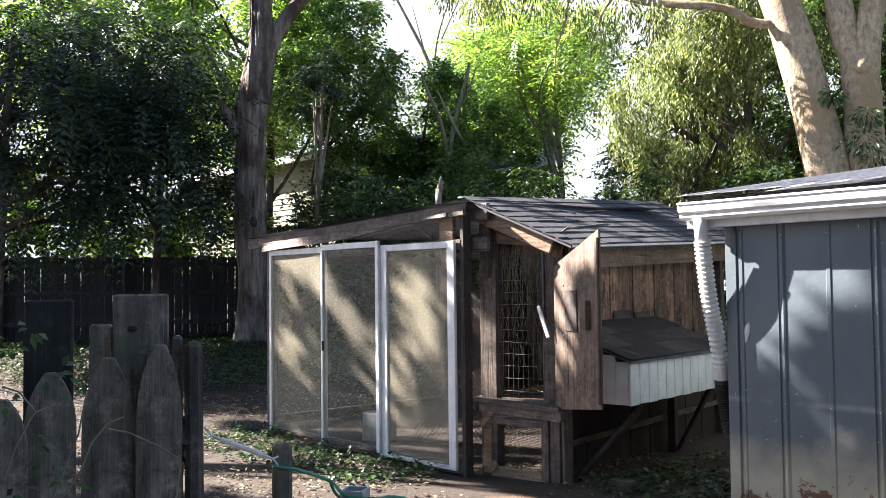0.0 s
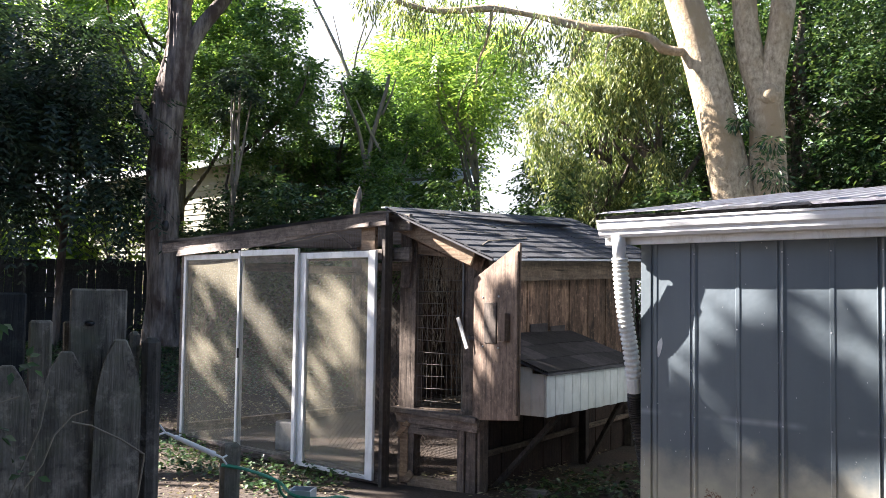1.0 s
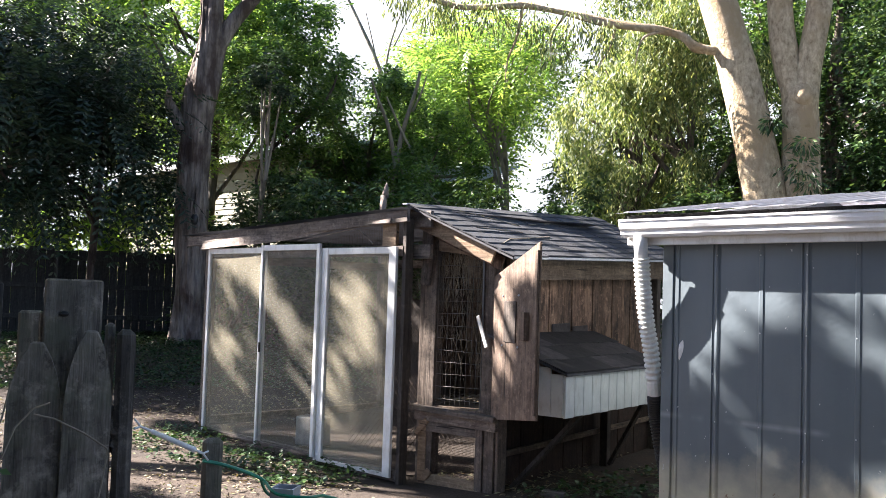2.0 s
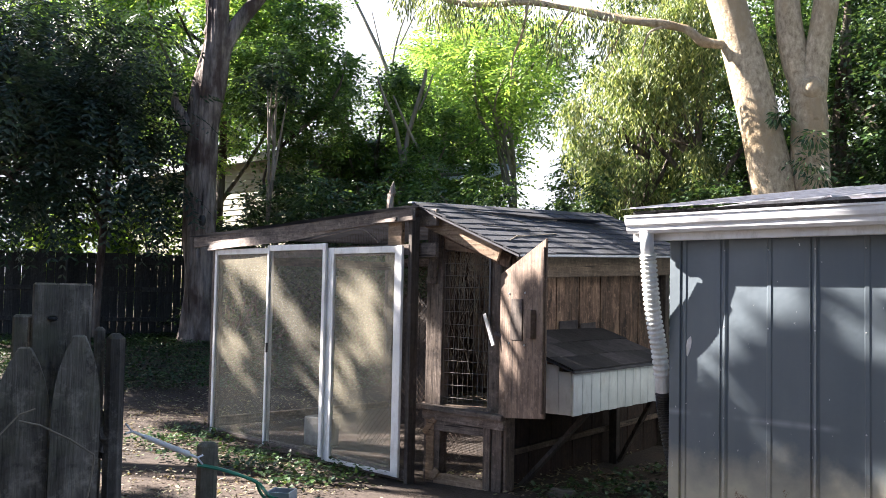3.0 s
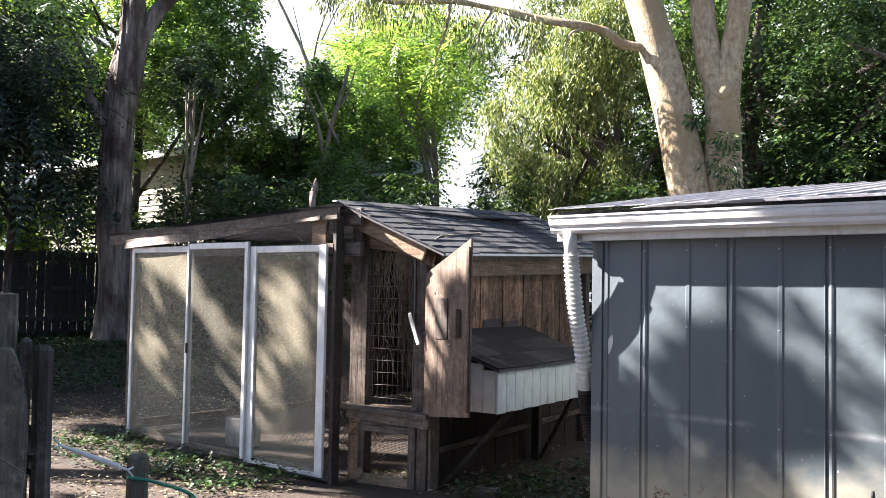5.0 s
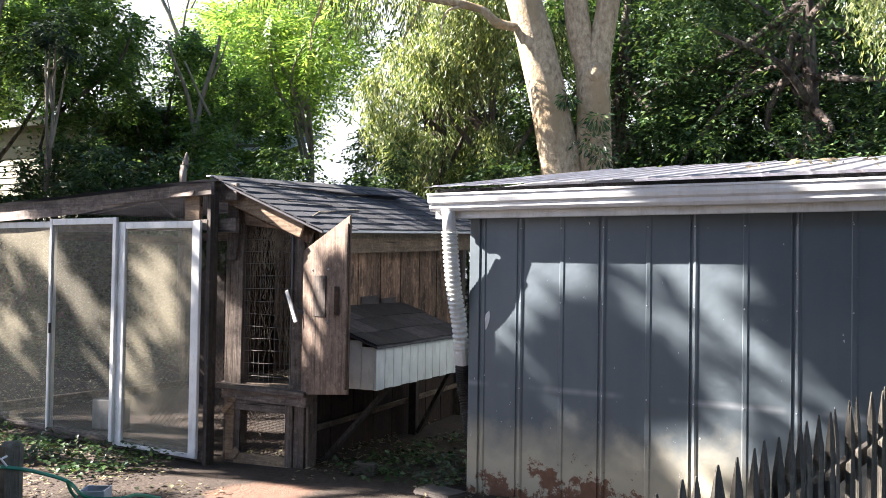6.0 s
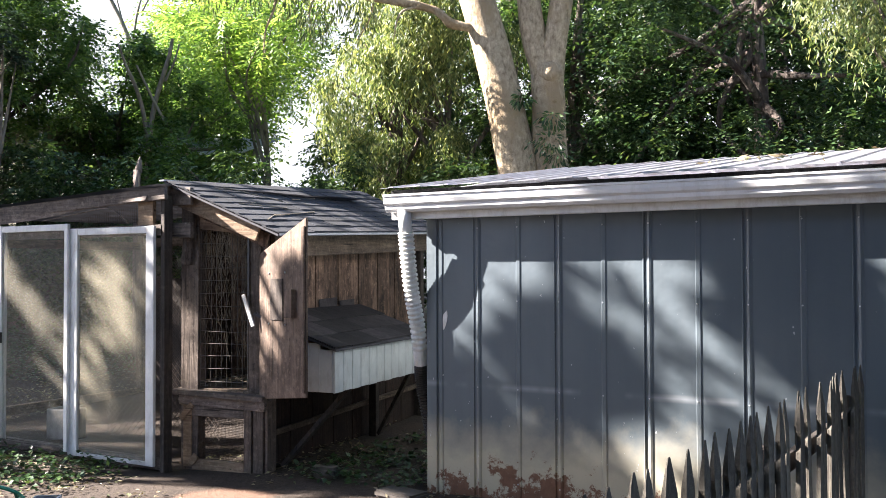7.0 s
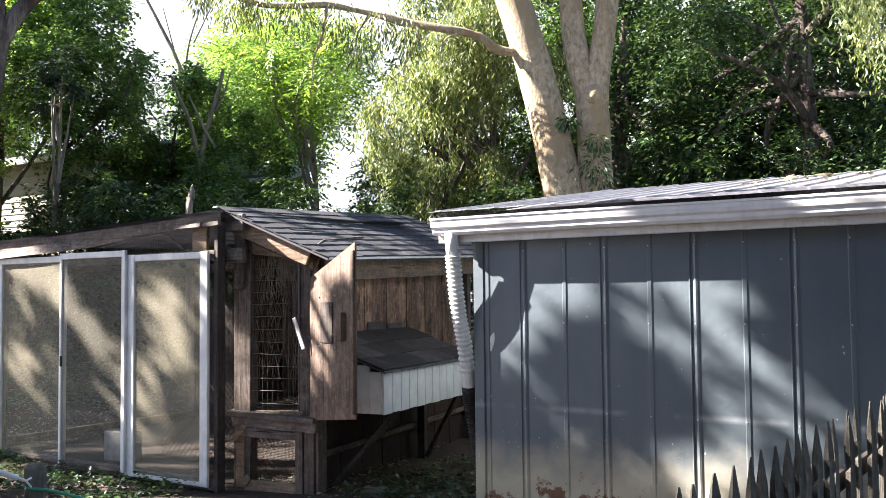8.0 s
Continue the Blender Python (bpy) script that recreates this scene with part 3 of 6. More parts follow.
    keep = np.array([noise.noise((a * 0.9, b * 1.2, 2)) + 0.22 * (a - 0.0) > 0.12 for a, b in zip(px, py)])
    px, py = px[keep], py[keep]
    pz = EAVE_Z + (RIDGE_Z - EAVE_Z) * (py - EAVE_Y) / (RIDGE_Y - EAVE_Y) + 0.012 + 0.008 * rng.random(len(px))
    d = unit(len(px)) * [1, 1, 0.08]
    tagged(leaves("roof_litter", np.stack([px, py, pz], 1), d, rng.uniform(0.05, 0.12, len(px)), 0.025, L_DRY), "brown fallen leaves and twigs lying on the shed roof", "leaf litter", kind="stuff")


build_shed()


HOSE = [(-2.628, 6.30, 1.93), (-2.633, 6.34, 1.72), (-2.64, 6.40, 1.475), (-2.641, 6.48, 1.227), (-2.656, 6.56, 0.939), (-2.668, 6.60, 0.799), (-2.655, 6.62, 0.664), (-2.64, 6.66, 0.48), (-2.66, 6.78, 0.25), (-2.68, 6.9, 0.05)]


def build_hose():
    hose = thing("drain_hose", pose(0, 0, 0), "white ribbed drain hose hanging from the gutter, black below", "drain pipe")
    path = curve(HOSE, 260)
    cut = 118
    for nm, a, b, r, material in (("upper_hose", 0, cut, 0.054, HOSE_W), ("lower_hose", cut, 260, 0.052, HOSE_B)):
        pts = path[a:b]
        rad = [r + (0.008 if (i // 2) % 2 else -0.003) for i in range(len(pts))]
        if nm == "upper_hose":
            rad[-12:] = [0.056] * 12
        part(nm, tube(bmesh.new(), pts, rad, 14), material, hose, "white ribbed plastic hose" if a == 0 else "black ribbed plastic hose", False)


build_hose()


# ---- chicken run with three screen panels ----
YS = 5.96


def build_run():
    run = thing("chicken_run", pose(0, 0, 0), "timber-framed chicken run closed with white screen doors", "chicken run")
    for nm, x0, x1, top, y, wl, wr in (("screen_panel", -7.93, -6.83, 2.045, YS - 0.02, 0.045, 0.03), ("screen_panel", -6.87, -5.90, 2.065, YS - 0.05, 0.035, 0.05), ("screen_panel", -5.93, -4.86, 2.02, YS - 0.02, 0.12, 0.095)):
        p = new(nm)
        p.parent = run
        p["label"] = "white-framed insect screen door, dusty cloth"
        bot = 0.03 if x0 > -6 else 0.06
        part("stile", bx(x0, x0 + wl, y - 0.015, y + 0.015, bot, top), WHITE, p)
        part("stile", bx(x1 - wr, x1, y - 0.015, y + 0.015, bot, top), WHITE, p)
        part("top_rail", bx(x0 + wl, x1 - wr, y - 0.013, y + 0.013, top - 0.06, top - 0.002), WHITE, p)
        part("bottom_rail", bx(x0 + wl, x1 - wr, y - 0.013, y + 0.013, bot, bot + 0.035), WHITE if x0 > -6 else W_GREYX, p)
        bm = bmesh.new()
        nx, nz = 8, 14
        rows = [[bm.verts.new((x0 + wl + (x1 - wr - x0 - wl) * i / nx, y + 0.006 * noise.noise((x0 + i, j * 0.4, 0)), bot + 0.03 + (top - bot - 0.09) * j / nz)) for j in range(nz + 1)] for i in range(nx + 1)]
        for a, b in zip(rows, rows[1:]):
            for j in range(nz):
                bm.faces.new((a[j], b[j], b[j + 1], a[j + 1]))
        part("screen_cloth", bm, SCREEN_SHADED if x0 == -6.87 else SCREEN, p, "dusty insect screen cloth", True)
    part("handle", bx(-6.845, -6.832, YS - 0.075, YS - 0.05, 0.98, 1.08), HOSE_B, run)
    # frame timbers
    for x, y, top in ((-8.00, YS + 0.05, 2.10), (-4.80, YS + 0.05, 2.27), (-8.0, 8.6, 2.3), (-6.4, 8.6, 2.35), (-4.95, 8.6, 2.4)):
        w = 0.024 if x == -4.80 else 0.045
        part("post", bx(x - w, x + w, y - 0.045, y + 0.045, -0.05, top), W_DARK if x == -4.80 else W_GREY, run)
    part("post", bx(-5.11, -4.93, YS + 0.02, YS + 0.06, 1.97, 2.31), W_TAN, run, "short tan board nailed under the eave")
    part("sill", bx(-8.0, -4.8, YS + 0.01, YS + 0.07, 0.0, 0.09), W_GREYX, run)
    part("header", bx(-7.95, -4.8, YS + 0.005, YS + 0.045, 1.94, 2.03), W_GREYX, run)
    part("side_rail", bx(-8.04, -7.98, YS + 0.1, 8.6, 1.9, 2.0), W_GREYY, run)
    part("side_rail", bx(-8.04, -7.98, YS + 0.1, 8.6, 0.1, 0.2), W_GREYY, run)
    part("back_rail", bx(-8.0, -4.9, 8.58, 8.66, 1.95, 2.05), W_GREYX, run)
    # dark boards added to block light from behind and keep the run dim
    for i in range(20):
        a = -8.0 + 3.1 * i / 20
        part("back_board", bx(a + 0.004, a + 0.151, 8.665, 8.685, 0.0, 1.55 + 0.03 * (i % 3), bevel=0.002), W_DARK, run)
    # sloping eave board, the warped board under it and the dark roof sheet above
    part("eave_board", bb((-8.37, YS - 0.03, 2.125), (-4.72, YS - 0.03, 2.285), (0, 0, 1), 0.105, 0.035), W_GREYX, run, "weathered grey eave board")
    bm = bmesh.new()
    n = 24
    rows = []
    for i in range(n + 1):
        t = i / n
        x = -8.02 + 3.1 * t
        top = 2.10 + 0.175 * t + 0.01 * math.sin(t * 9)
        wd = 0.035 + 0.06 * abs(math.sin(t * 3.1 + 0.6)) * (1 - 0.5 * t)
        rows.append([bm.verts.new((x, YS - 0.055 - 0.03 * math.sin(t * 6), top)), bm.verts.new((x, YS - 0.065 - 0.035 * math.sin(t * 6 + 0.5), top - wd)), bm.verts.new((x, YS - 0.045 - 0.03 * math.sin(t * 6), top - wd)), bm.verts.new((x, YS - 0.04 - 0.03 * math.sin(t * 6), top))])
    for a, b in zip(rows, rows[1:]):
        for j in range(4):
            bm.faces.new((a[j], b[j], b[(j + 1) % 4], a[(j + 1) % 4]))
    bm.faces.new(rows[0]), bm.faces.new(rows[-1][::-1])
    part("warped_strip", bm, W_GREYX, run, "warped grey strip curling off the eave")
    bm = bmesh.new()
    nx, ny = 14, 6
    rows = [[bm.verts.new((-8.42 + 3.68 * i / nx, YS - 0.10 + 2.9 * j / ny, 2.195 + 0.16 * i / nx + 0.06 * j / ny + 0.010 * noise.noise((i * 0.8, j * 0.9, 4)))) for j in range(ny + 1)] for i in range(nx + 1)]
    for a, b in zip(rows, rows[1:]):
        for j in range(ny):
            bm.faces.new((a[j], b[j], b[j + 1], a[j + 1]))
    bmesh.ops.solidify(bm, geom=bm.faces[:], thickness=0.014)
    part("roof_sheet", bm, TARP, run, "dark felted roof sheet")
    # hardware cloth behind the gable gap
    bm = bmesh.new()
    for i in range(26):
        z = 2.02 + 0.0115 * i
        rod(bm, (-6.3 + 0.05 * i, YS + 0.075, z), (-4.78, YS + 0.075, z), 0.0012, 3)
    for i in range(60):
        x = -6.2 + 0.0235 * i
        rod(bm, (x, YS + 0.075, 2.02), (x, YS + 0.075, 2.06 + 0.2 * (x + 6.3) / 1.5), 0.0012, 3)
    part("hardware_cloth", bm, WIRE_R, run, "rusty fine wire mesh")
    part("bent_wire", tube(bmesh.new(), curve([(-6.3, YS - 0.03, 2.10), (-5.85, YS - 0.03, 2.145), (-5.50, YS - 0.03, 2.186), (-5.40, YS - 0.03, 2.18), (-5.27, YS - 0.03, 2.12), (-5.17, YS - 0.03, 2.05)], 30), [0.004 + 0.006 * i / 29 for i in range(30)], 6), W_GREYX, run, "pale bent wire strip")
    part("block", bx(-4.90, -4.58, YS + 0.10, YS + 0.14, 2.19, 2.335), W_GREYX, run)
    part("block", bx(-4.90, -4.58, YS + 0.10, YS + 0.14, 1.92, 2.045), W_GREYX, run)
    bm = bmesh.new()
    for i in range(12):
        rod(bm, (-4.90, YS + 0.12, 2.05 + 0.0125 * i), (-4.58, YS + 0.12, 2.05 + 0.0125 * i), 0.0014, 3)
    for i in range(24):
        rod(bm, (-4.90 + 0.0135 * i, YS + 0.12, 2.045), (-4.90 + 0.0135 * i, YS + 0.12, 2.19), 0.0012, 3)
    part("hardware_cloth", bm, WIRE_R, run)

    def chain(bm, p, q, z0, z1, pitch=0.065):
        p, q = Vector(p), Vector(q)
        ln = (q - p).length
        d = (q - p) / ln
        k = int((ln + z1 - z0) / pitch)
        for i in range(k):
            s = i * pitch - (z1 - z0)
            for sgn in (0, 1):
                a0, a1 = max(0, s), min(ln, s + z1 - z0)
                if a1 - a0 < 0.03:
                    continue
                za, zb = (z0 + a0 - s, z0 + a1 - s) if sgn else (z1 - (a0 - s), z1 - (a1 - s))
                rod(bm, (*(p + d * a0)[:2], za), (*(p + d * a1)[:2], zb), 0.0022, 3)

    bm = bmesh.new()
    chain(bm, (-6.35, 6.7, 0), (-4.85, 6.7, 0), 0.05, 1.9)
    part("chain_link", bm, WIRE_R, run, "rusted chain-link wire panel")
    bm = bmesh.new()
    chain(bm, (-8.0, 8.62, 0), (-4.95, 8.62, 0), 0.05, 2.0, 0.085)
    part("chain_link", bm, WIRE_R, run)
    bm = bmesh.new()
    chain(bm, (-8.02, 6.1, 0), (-8.02, 8.6, 0), 0.05, 1.95, 0.085)
    part("chain_link", bm, WIRE_R, run)
    return run


build_run()
blk = bx(-0.2, 0.2, -0.1, 0.1, 0, 0.3, bevel=0.012)
b_ob = obj("concrete_block", blk, BLOCK)
b_ob.matrix_world = pose(-6.75, 6.55, 0.0, 0, 0, 12) @ Matrix.Diagonal((0.8, 1, 1, 1))
tagged(b_ob, "pale grey concrete block standing inside the run", "concrete block")

# ---- hen house with open door and nest box ----
HM = pose(-4.0, 6.35, 0, 0, 0, 8)
HL = 3.25   # length of the house


def eave_z(y):
    return 1.945 + 0.04 * y


def ridge_z(y):
    return 2.395 + 0.05 * y


def roof_z(x, y):
    t = (x - 0.22) / (-0.86 - 0.22)
    return eave_z(y) + (ridge_z(y) - eave_z(y)) * t


def shingle_rows(parent, material, x_lo, x_hi, y0, y1, surface, rows, wide, label, thick=0.010, seed=3):
    """Courses of shingle tabs, each tab a thin piece of its own, lapping the one below."""
    r = random.Random(seed)
    n = 0
    for k in range(rows):
        a, b = x_lo + (x_hi - x_lo) * k / rows, x_lo + (x_hi - x_lo) * (k + 1.25) / rows
        if (b - x_hi) * (x_hi - x_lo) > 0:
            b = x_hi
        y = y0 - r.uniform(0, wide * 0.6)
        while y < y1:
            w = wide * r.uniform(0.92, 1.08)
            ya, yb = max(y + 0.004, y0), min(y + w - 0.004, y1)
            y += w
            if yb - ya < 0.03:
                continue
            bm = bmesh.new()
            lift = 0.012 + r.uniform(0, 0.006)
            a2 = a + r.uniform(-0.006, 0.006)
            c = [(a2, ya, lift), (a2, yb, lift + r.uniform(-0.003, 0.003)), (b, yb, 0.004), (b, ya, 0.004)]
            lo = [bm.verts.new((u, v, surface(u, v) + h)) for u, v, h in c]
            hi = [bm.verts.new((u, v, surface(u, v) + h + thick)) for u, v, h in c]
            bm.faces.new(hi), bm.faces.new(lo[::-1])
            for i in range(4):
                bm.faces.new((lo[i], lo[(i + 1) % 4], hi[(i + 1) % 4], hi[i]))
            part("shingle", bm, material, parent)
            n += 1
    return n


def build_hen_house():
    hen = thing("hen_house", HM, "raised weathered timber hen house with shingle roof and open door", "chicken coop")
    P = lambda nm, bm, m, lb="", sm=False: part(nm, bm, m, hen, lb, sm)
    # posts at the four corners
    P("post", bx(-0.83, -0.655, -0.045, 0.06, -0.03, 2.30), W_GREY, "grey weathered corner post")
    P("post", bx(-0.10, -0.01, 0.0, 0.09, -0.03, 1.92), W_GREY)
    for x, y in ((-0.80, HL - 0.1), (-0.10, HL - 0.1)):
        P("post", bx(x, x + 0.09, y, y + 0.09, -0.03, roof_z(x, y) - 0.03), W_DARK)
    # tan board filling the gable over the wire
    bm = bmesh.new()
    ring = [(-0.652, 1.998), (-0.16, 1.94), (-0.14, roof_z(-0.14, 0) - 0.045), (-0.652, roof_z(-0.652, 0) - 0.045)]
    fv = [bm.verts.new((x, -0.034, z)) for x, z in ring]
    bv = [bm.verts.new((x, -0.006, z)) for x, z in ring]
    bm.faces.new(fv)
    bm.faces.new(bv[::-1])
    for i in range(4):
        bm.faces.new((fv[i], bv[i], bv[(i + 1) % 4], fv[(i + 1) % 4]))
    bmesh.ops.recalc_face_normals(bm, faces=bm.faces)
    P("gable_board", bm, W_TAN, "bare tan gable board")
    # curved old board on the outer post
    bm = tube(bmesh.new(), curve([(-0.80, -0.07, 2.33), (-0.74, -0.075, 2.22), (-0.72, -0.075, 2.0), (-0.755, -0.07, 1.7)], 12), [0.05] * 12, 6)
    P("bent_board", bm, W_GREY)
    # floor, walls
    for i in range(6):
        a = -0.80 + 0.66 * i / 6
        P("inner_board", bx(a + 0.003, a + 0.107, 0.62, 0.64, 0.66, roof_z(a + 0.1, 0.6) - 0.05, bevel=0.002), W_BROWN)
    P("floor_board", bx(-0.86, 0.02, -0.03, HL, 0.60, 0.66), W_GREYY)
    n = 22
    for i in range(n):
        a = 0.12 + (HL - 0.12) * i / n
        b = 0.12 + (HL - 0.12) * (i + 1) / n
        o = 0.004 * ((i * 7) % 3)
        P("wall_board", bx(-0.13 - o, -0.11 - o, a + 0.003, b - 0.003, 0.66, roof_z(-0.12, a) - 0.05, bevel=0.002), W_BROWN)
    P("back_wall", bx(-0.86, -0.83, 0.06, HL, 0.66, ridge_z(0) - 0.09), W_BROWN)
    P("far_wall", bx(-0.83, -0.14, HL - 0.03, HL, 0.66, 1.95), W_BROWN)
    # eave beam and fascia
    P("eave_beam", bb((0.03, 0.03, eave_z(0) - 0.10), (0.03, HL + 0.05, eave_z(HL) - 0.11), (0, 0, 1), 0.19, 0.045), W_GREYY, "weathered eave beam with knots")
    P("drip_edge", bb((0.235, -0.2, eave_z(-0.2) - 0.006), (0.235, HL + 0.1, eave_z(HL) - 0.006), (0, 0, 1), 0.022, 0.006), GALV)
    # rake boards under the roof end
    P("rake_board", bb((-0.80, -0.13, roof_z(-0.80, 0) - 0.10), (0.0, -0.13, roof_z(0.0, 0) - 0.085), (0, 0, 1), 0.15, 0.022), W_TAN, "bare tan rake board")
    P("rake_board", bb((-0.70, -0.03, roof_z(-0.70, 0) - 0.15), (0.02, -0.03, roof_z(0.02, 0) - 0.14), (0, 0, 1), 0.12, 0.022), W_BROWN)
    P("ridge_board", bb((-0.86, -0.17, ridge_z(-0.17) - 0.06), (-0.86, HL + 0.05, ridge_z(HL) - 0.06), (0, 0, 1), 0.10, 0.03), W_GREYY)
    # roof deck
    bm = bmesh.new()
    top = [bm.verts.new((x, y, roof_z(x, y))) for x, y in ((0.23, -0.21), (0.23, HL + 0.12), (-0.88, HL + 0.12), (-0.88, -0.21))]
    low = [bm.verts.new(v.co - Vector((0, 0, 0.018))) for v in top]
    bm.faces.new(top), bm.faces.new(low[::-1])
    for i in range(4):
        bm.faces.new((top[i], top[(i + 1) % 4], low[(i + 1) % 4], low[i]))
    roof = P("roof", bm, TARP, "shingled lean-to roof")
    shingle_rows(roof, SHINGLE, 0.24, -0.89, -0.215, HL + 0.13, roof_z, 9, 0.31, "charcoal shingle")
    part("ridge_flashing", bb((-0.885, -0.24, ridge_z(-0.24) + 0.014), (-0.885, HL + 0.15, ridge_z(HL) + 0.014), (1, 0, 0), 0.05, 0.012), GALV, roof, "thin pale metal ridge edge")
    # twigs on the roof
    bm = bmesh.new()
    for a, b in (((-0.35, 0.1), (-0.28, 0.75)), ((-0.1, 0.25), (-0.2, 1.1)), ((-0.75, 0.4), (-0.45, 0.95)), ((-0.5, 1.2), (-0.55, 1.7)), ((0.0, 0.0), (-0.12, 0.3))):
        rod(bm, (*a, roof_z(*a) + 0.025), (*b, roof_z(*b) + 0.025), 0.005, 5)
    tw = obj("fallen_twigs", bm, TWIG)
    tw.matrix_world = HM
    tagged(tw, "thin dry twigs lying on the shingles", "twigs", kind="stuff")
    # wire door panel
    wd = new("wire_panel")
    wd.parent = hen
    wd["label"] = "welded wire mesh door panel with straw caught in it"
    bm = bmesh.new()
    for i in range(10):
        x = -0.655 + 0.47 * i / 9
        rod(bm, (x, -0.012, 0.67), (x + 0.004, -0.012, 1.985), 0.0020, 5)
    for i in range(13):
        z = 0.72 + 0.105 * i
        rod(bm, (-0.66, -0.016, z), (-0.185, -0.016, z + 0.012 * math.sin(i)), 0.0022, 5)
    part("wire_mesh", bm, WIRE, wd)
    for a, b in (((-0.665, -0.012, 0.66), (-0.665, -0.012, 1.95)), ((-0.182, -0.012, 0.66), (-0.182, -0.012, 1.95)), ((-0.64, -0.012, 1.992), (-0.20, -0.012, 1.992))):
        part("wire_rim", rod(bmesh.new(), a, b, 0.006, 6), WIRE, wd)
    bm = bmesh.new()
    r = random.Random(4)
    for i in range(520):
        x, z = r.uniform(-0.65, -0.19), 1.985 - 0.95 * r.random() ** 2.6
        ln = r.uniform(0.06, 0.22)
        rod(bm, (x, r.uniform(0.005, 0.04), z), (x + r.uniform(-0.06, 0.06), r.uniform(0.005, 0.05), z - ln), 0.0009, 3)
    part("straw", bm, STRAW, wd, "dry straw hanging in the wire")
    # jamb, latch
    P("jamb", bx(-0.165, -0.06, -0.03, 0.0, 0.63, 1.93), W_GREY)
    P("hinge_strip", bx(-0.172, -0.150, -0.044, -0.032, 1.35, 1.95), HOSE_B)
    P("latch_stick", bb((-0.185, -0.08, 1.45), (-0.085, -0.085, 1.19), (1, 0, 0), 0.035, 0.012), WHITE, "white painted wooden latch")
    # straw and droppings on the floor inside
    bm = bmesh.new()
    for i in range(420):
        x, y = r.uniform(-0.8, -0.16), r.uniform(0.0, 0.9)
        q = r.uniform(0, 6.3)
        z = 0.668 + r.uniform(0, 0.05) + 0.05 * max(0, 1 - abs(x + 0.3) * 3)
        rod(bm, (x, y, z), (x + 0.08 * math.cos(q), y + 0.08 * math.sin(q), z + r.uniform(-0.01, 0.02)), 0.0016, 3)
    st = obj("straw_bedding", bm, STRAW)
    st.matrix_world = HM
    tagged(st, "dry straw bedding on the hen house floor", "straw", kind="stuff")
    # floor rail and the framed hutch below it
    P("rail", bb((-0.86, -0.05, 0.632), (0.03, -0.05, 0.605), (0, 1, 0), 0.15, 0.045), W_GREYX, "grey plank sill")
    P("rail", bb((-0.84, -0.045, 0.565), (0.01, -0.045, 0.54), (0, 0, 1), 0.085, 0.04), W_GREYX)
    low = new("lower_frame")
    low.parent = hen
    low["label"] = "wooden frame with fine wire mesh"
    part("stile", bx(-0.80, -0.715, -0.055, -0.015, 0.0, 0.53), W_TAN, low)
    part("stile", bx(-0.195, -0.125, -0.055, -0.015, -0.03, 0.51), W_GREY, low)
    part("top_rail", bx(-0.715, -0.195, -0.053, -0.017, 0.43, 0.525), W_GREYX, low)
    part("bottom_rail", bx(-0.715, -0.195, -0.053, -0.017, -0.03, 0.07), W_TAN, low)
    part("corner_block", bb((-0.82, -0.06, 0.40), (-0.70, -0.06, 0.53), (0, 0, 1), 0.05, 0.02), W_TAN, low)
    part("corner_block", bb((-0.72, -0.06, 0.03), (-0.66, -0.06, 0.10), (1, 0, 0), 0.06, 0.02), W_TAN, low)
    bm = bmesh.new()
    for i in range(28):
        z = 0.07 + 0.36 * i / 27
        rod(bm, (-0.715, -0.03, z), (-0.195, -0.03, z - 0.02), 0.0018, 3)
    for i in range(38):
        x = -0.71 + 0.515 * i / 37
        rod(bm, (x, -0.03, 0.06), (x, -0.03, 0.44), 0.0011, 3)
    part("mesh", bm, WIRE_R, low)
    P("leg_board", bx(-0.115, -0.015, -0.045, -0.01, -0.03, 0.57), W_GREY)
    P("leg_board", bx(-0.01, 0.02, -0.03, 0.10, -0.03, 0.60), W_GREY)
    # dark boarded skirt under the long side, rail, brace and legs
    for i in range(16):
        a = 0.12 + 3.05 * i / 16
        P("skirt_board", bx(-0.11 - 0.004 * (i % 2), -0.09 - 0.004 * (i % 2), a + 0.003, a + 3.05 / 16 - 0.003, -0.03, 0.60, bevel=0.002), W_SKIRT)
    P("skirt_rail", bb((-0.02, 0.08, 0.30), (-0.05, HL - 0.1, 0.34), (0, 0, 1), 0.05, 0.03), W_GREYY)
    P("brace", bb((0.04, 0.16, 0.02), (0.52, 0.45, 0.66), (0, 1, 0), 0.07, 0.035), W_DARK, "diagonal brace under the nest box")
    P("brace", bb((0.10, 1.85, 0.02), (0.50, 1.72, 0.66), (0, 1, 0), 0.07, 0.035), W_DARK)
    P("leg", bx(-0.02, 0.06, 1.86, 1.94, -0.03, 0.62), W_DARK)
    # open door
    dm = Matrix.Translation((-0.045, -0.04, 0)) @ pose(0, 0, 0, 0, 0, math.degrees(math.atan2(-0.36, 0.65)))
    door = new("door")
    door.parent = hen
    door.matrix_local = dm
    door["label"] = "open weathered plywood door with slanted top"
    wdt = 0.743
    bm = bmesh.new()
    pr = [(0.0, 0.60), (wdt, 0.685), (wdt, 2.045), (0.0, 1.78)]
    a = [bm.verts.new((x, -0.009, z)) for x, z in pr]
    b = [bm.verts.new((x, 0.009, z)) for x, z in pr]
    bm.faces.new(a), bm.faces.new(b[::-1])
    for i in range(4):
        bm.faces.new((a[i], a[(i + 1) % 4], b[(i + 1) % 4], b[i]))
    bmesh.ops.bevel(bm, geom=bm.edges[:], offset=0.003, segments=1, affect="EDGES")
    part("panel", bm, W_PLY, door)
    part("edge_strip", bx(wdt - 0.05, wdt - 0.004, -0.026, -0.010, 0.72, 1.98), W_PLY, door)
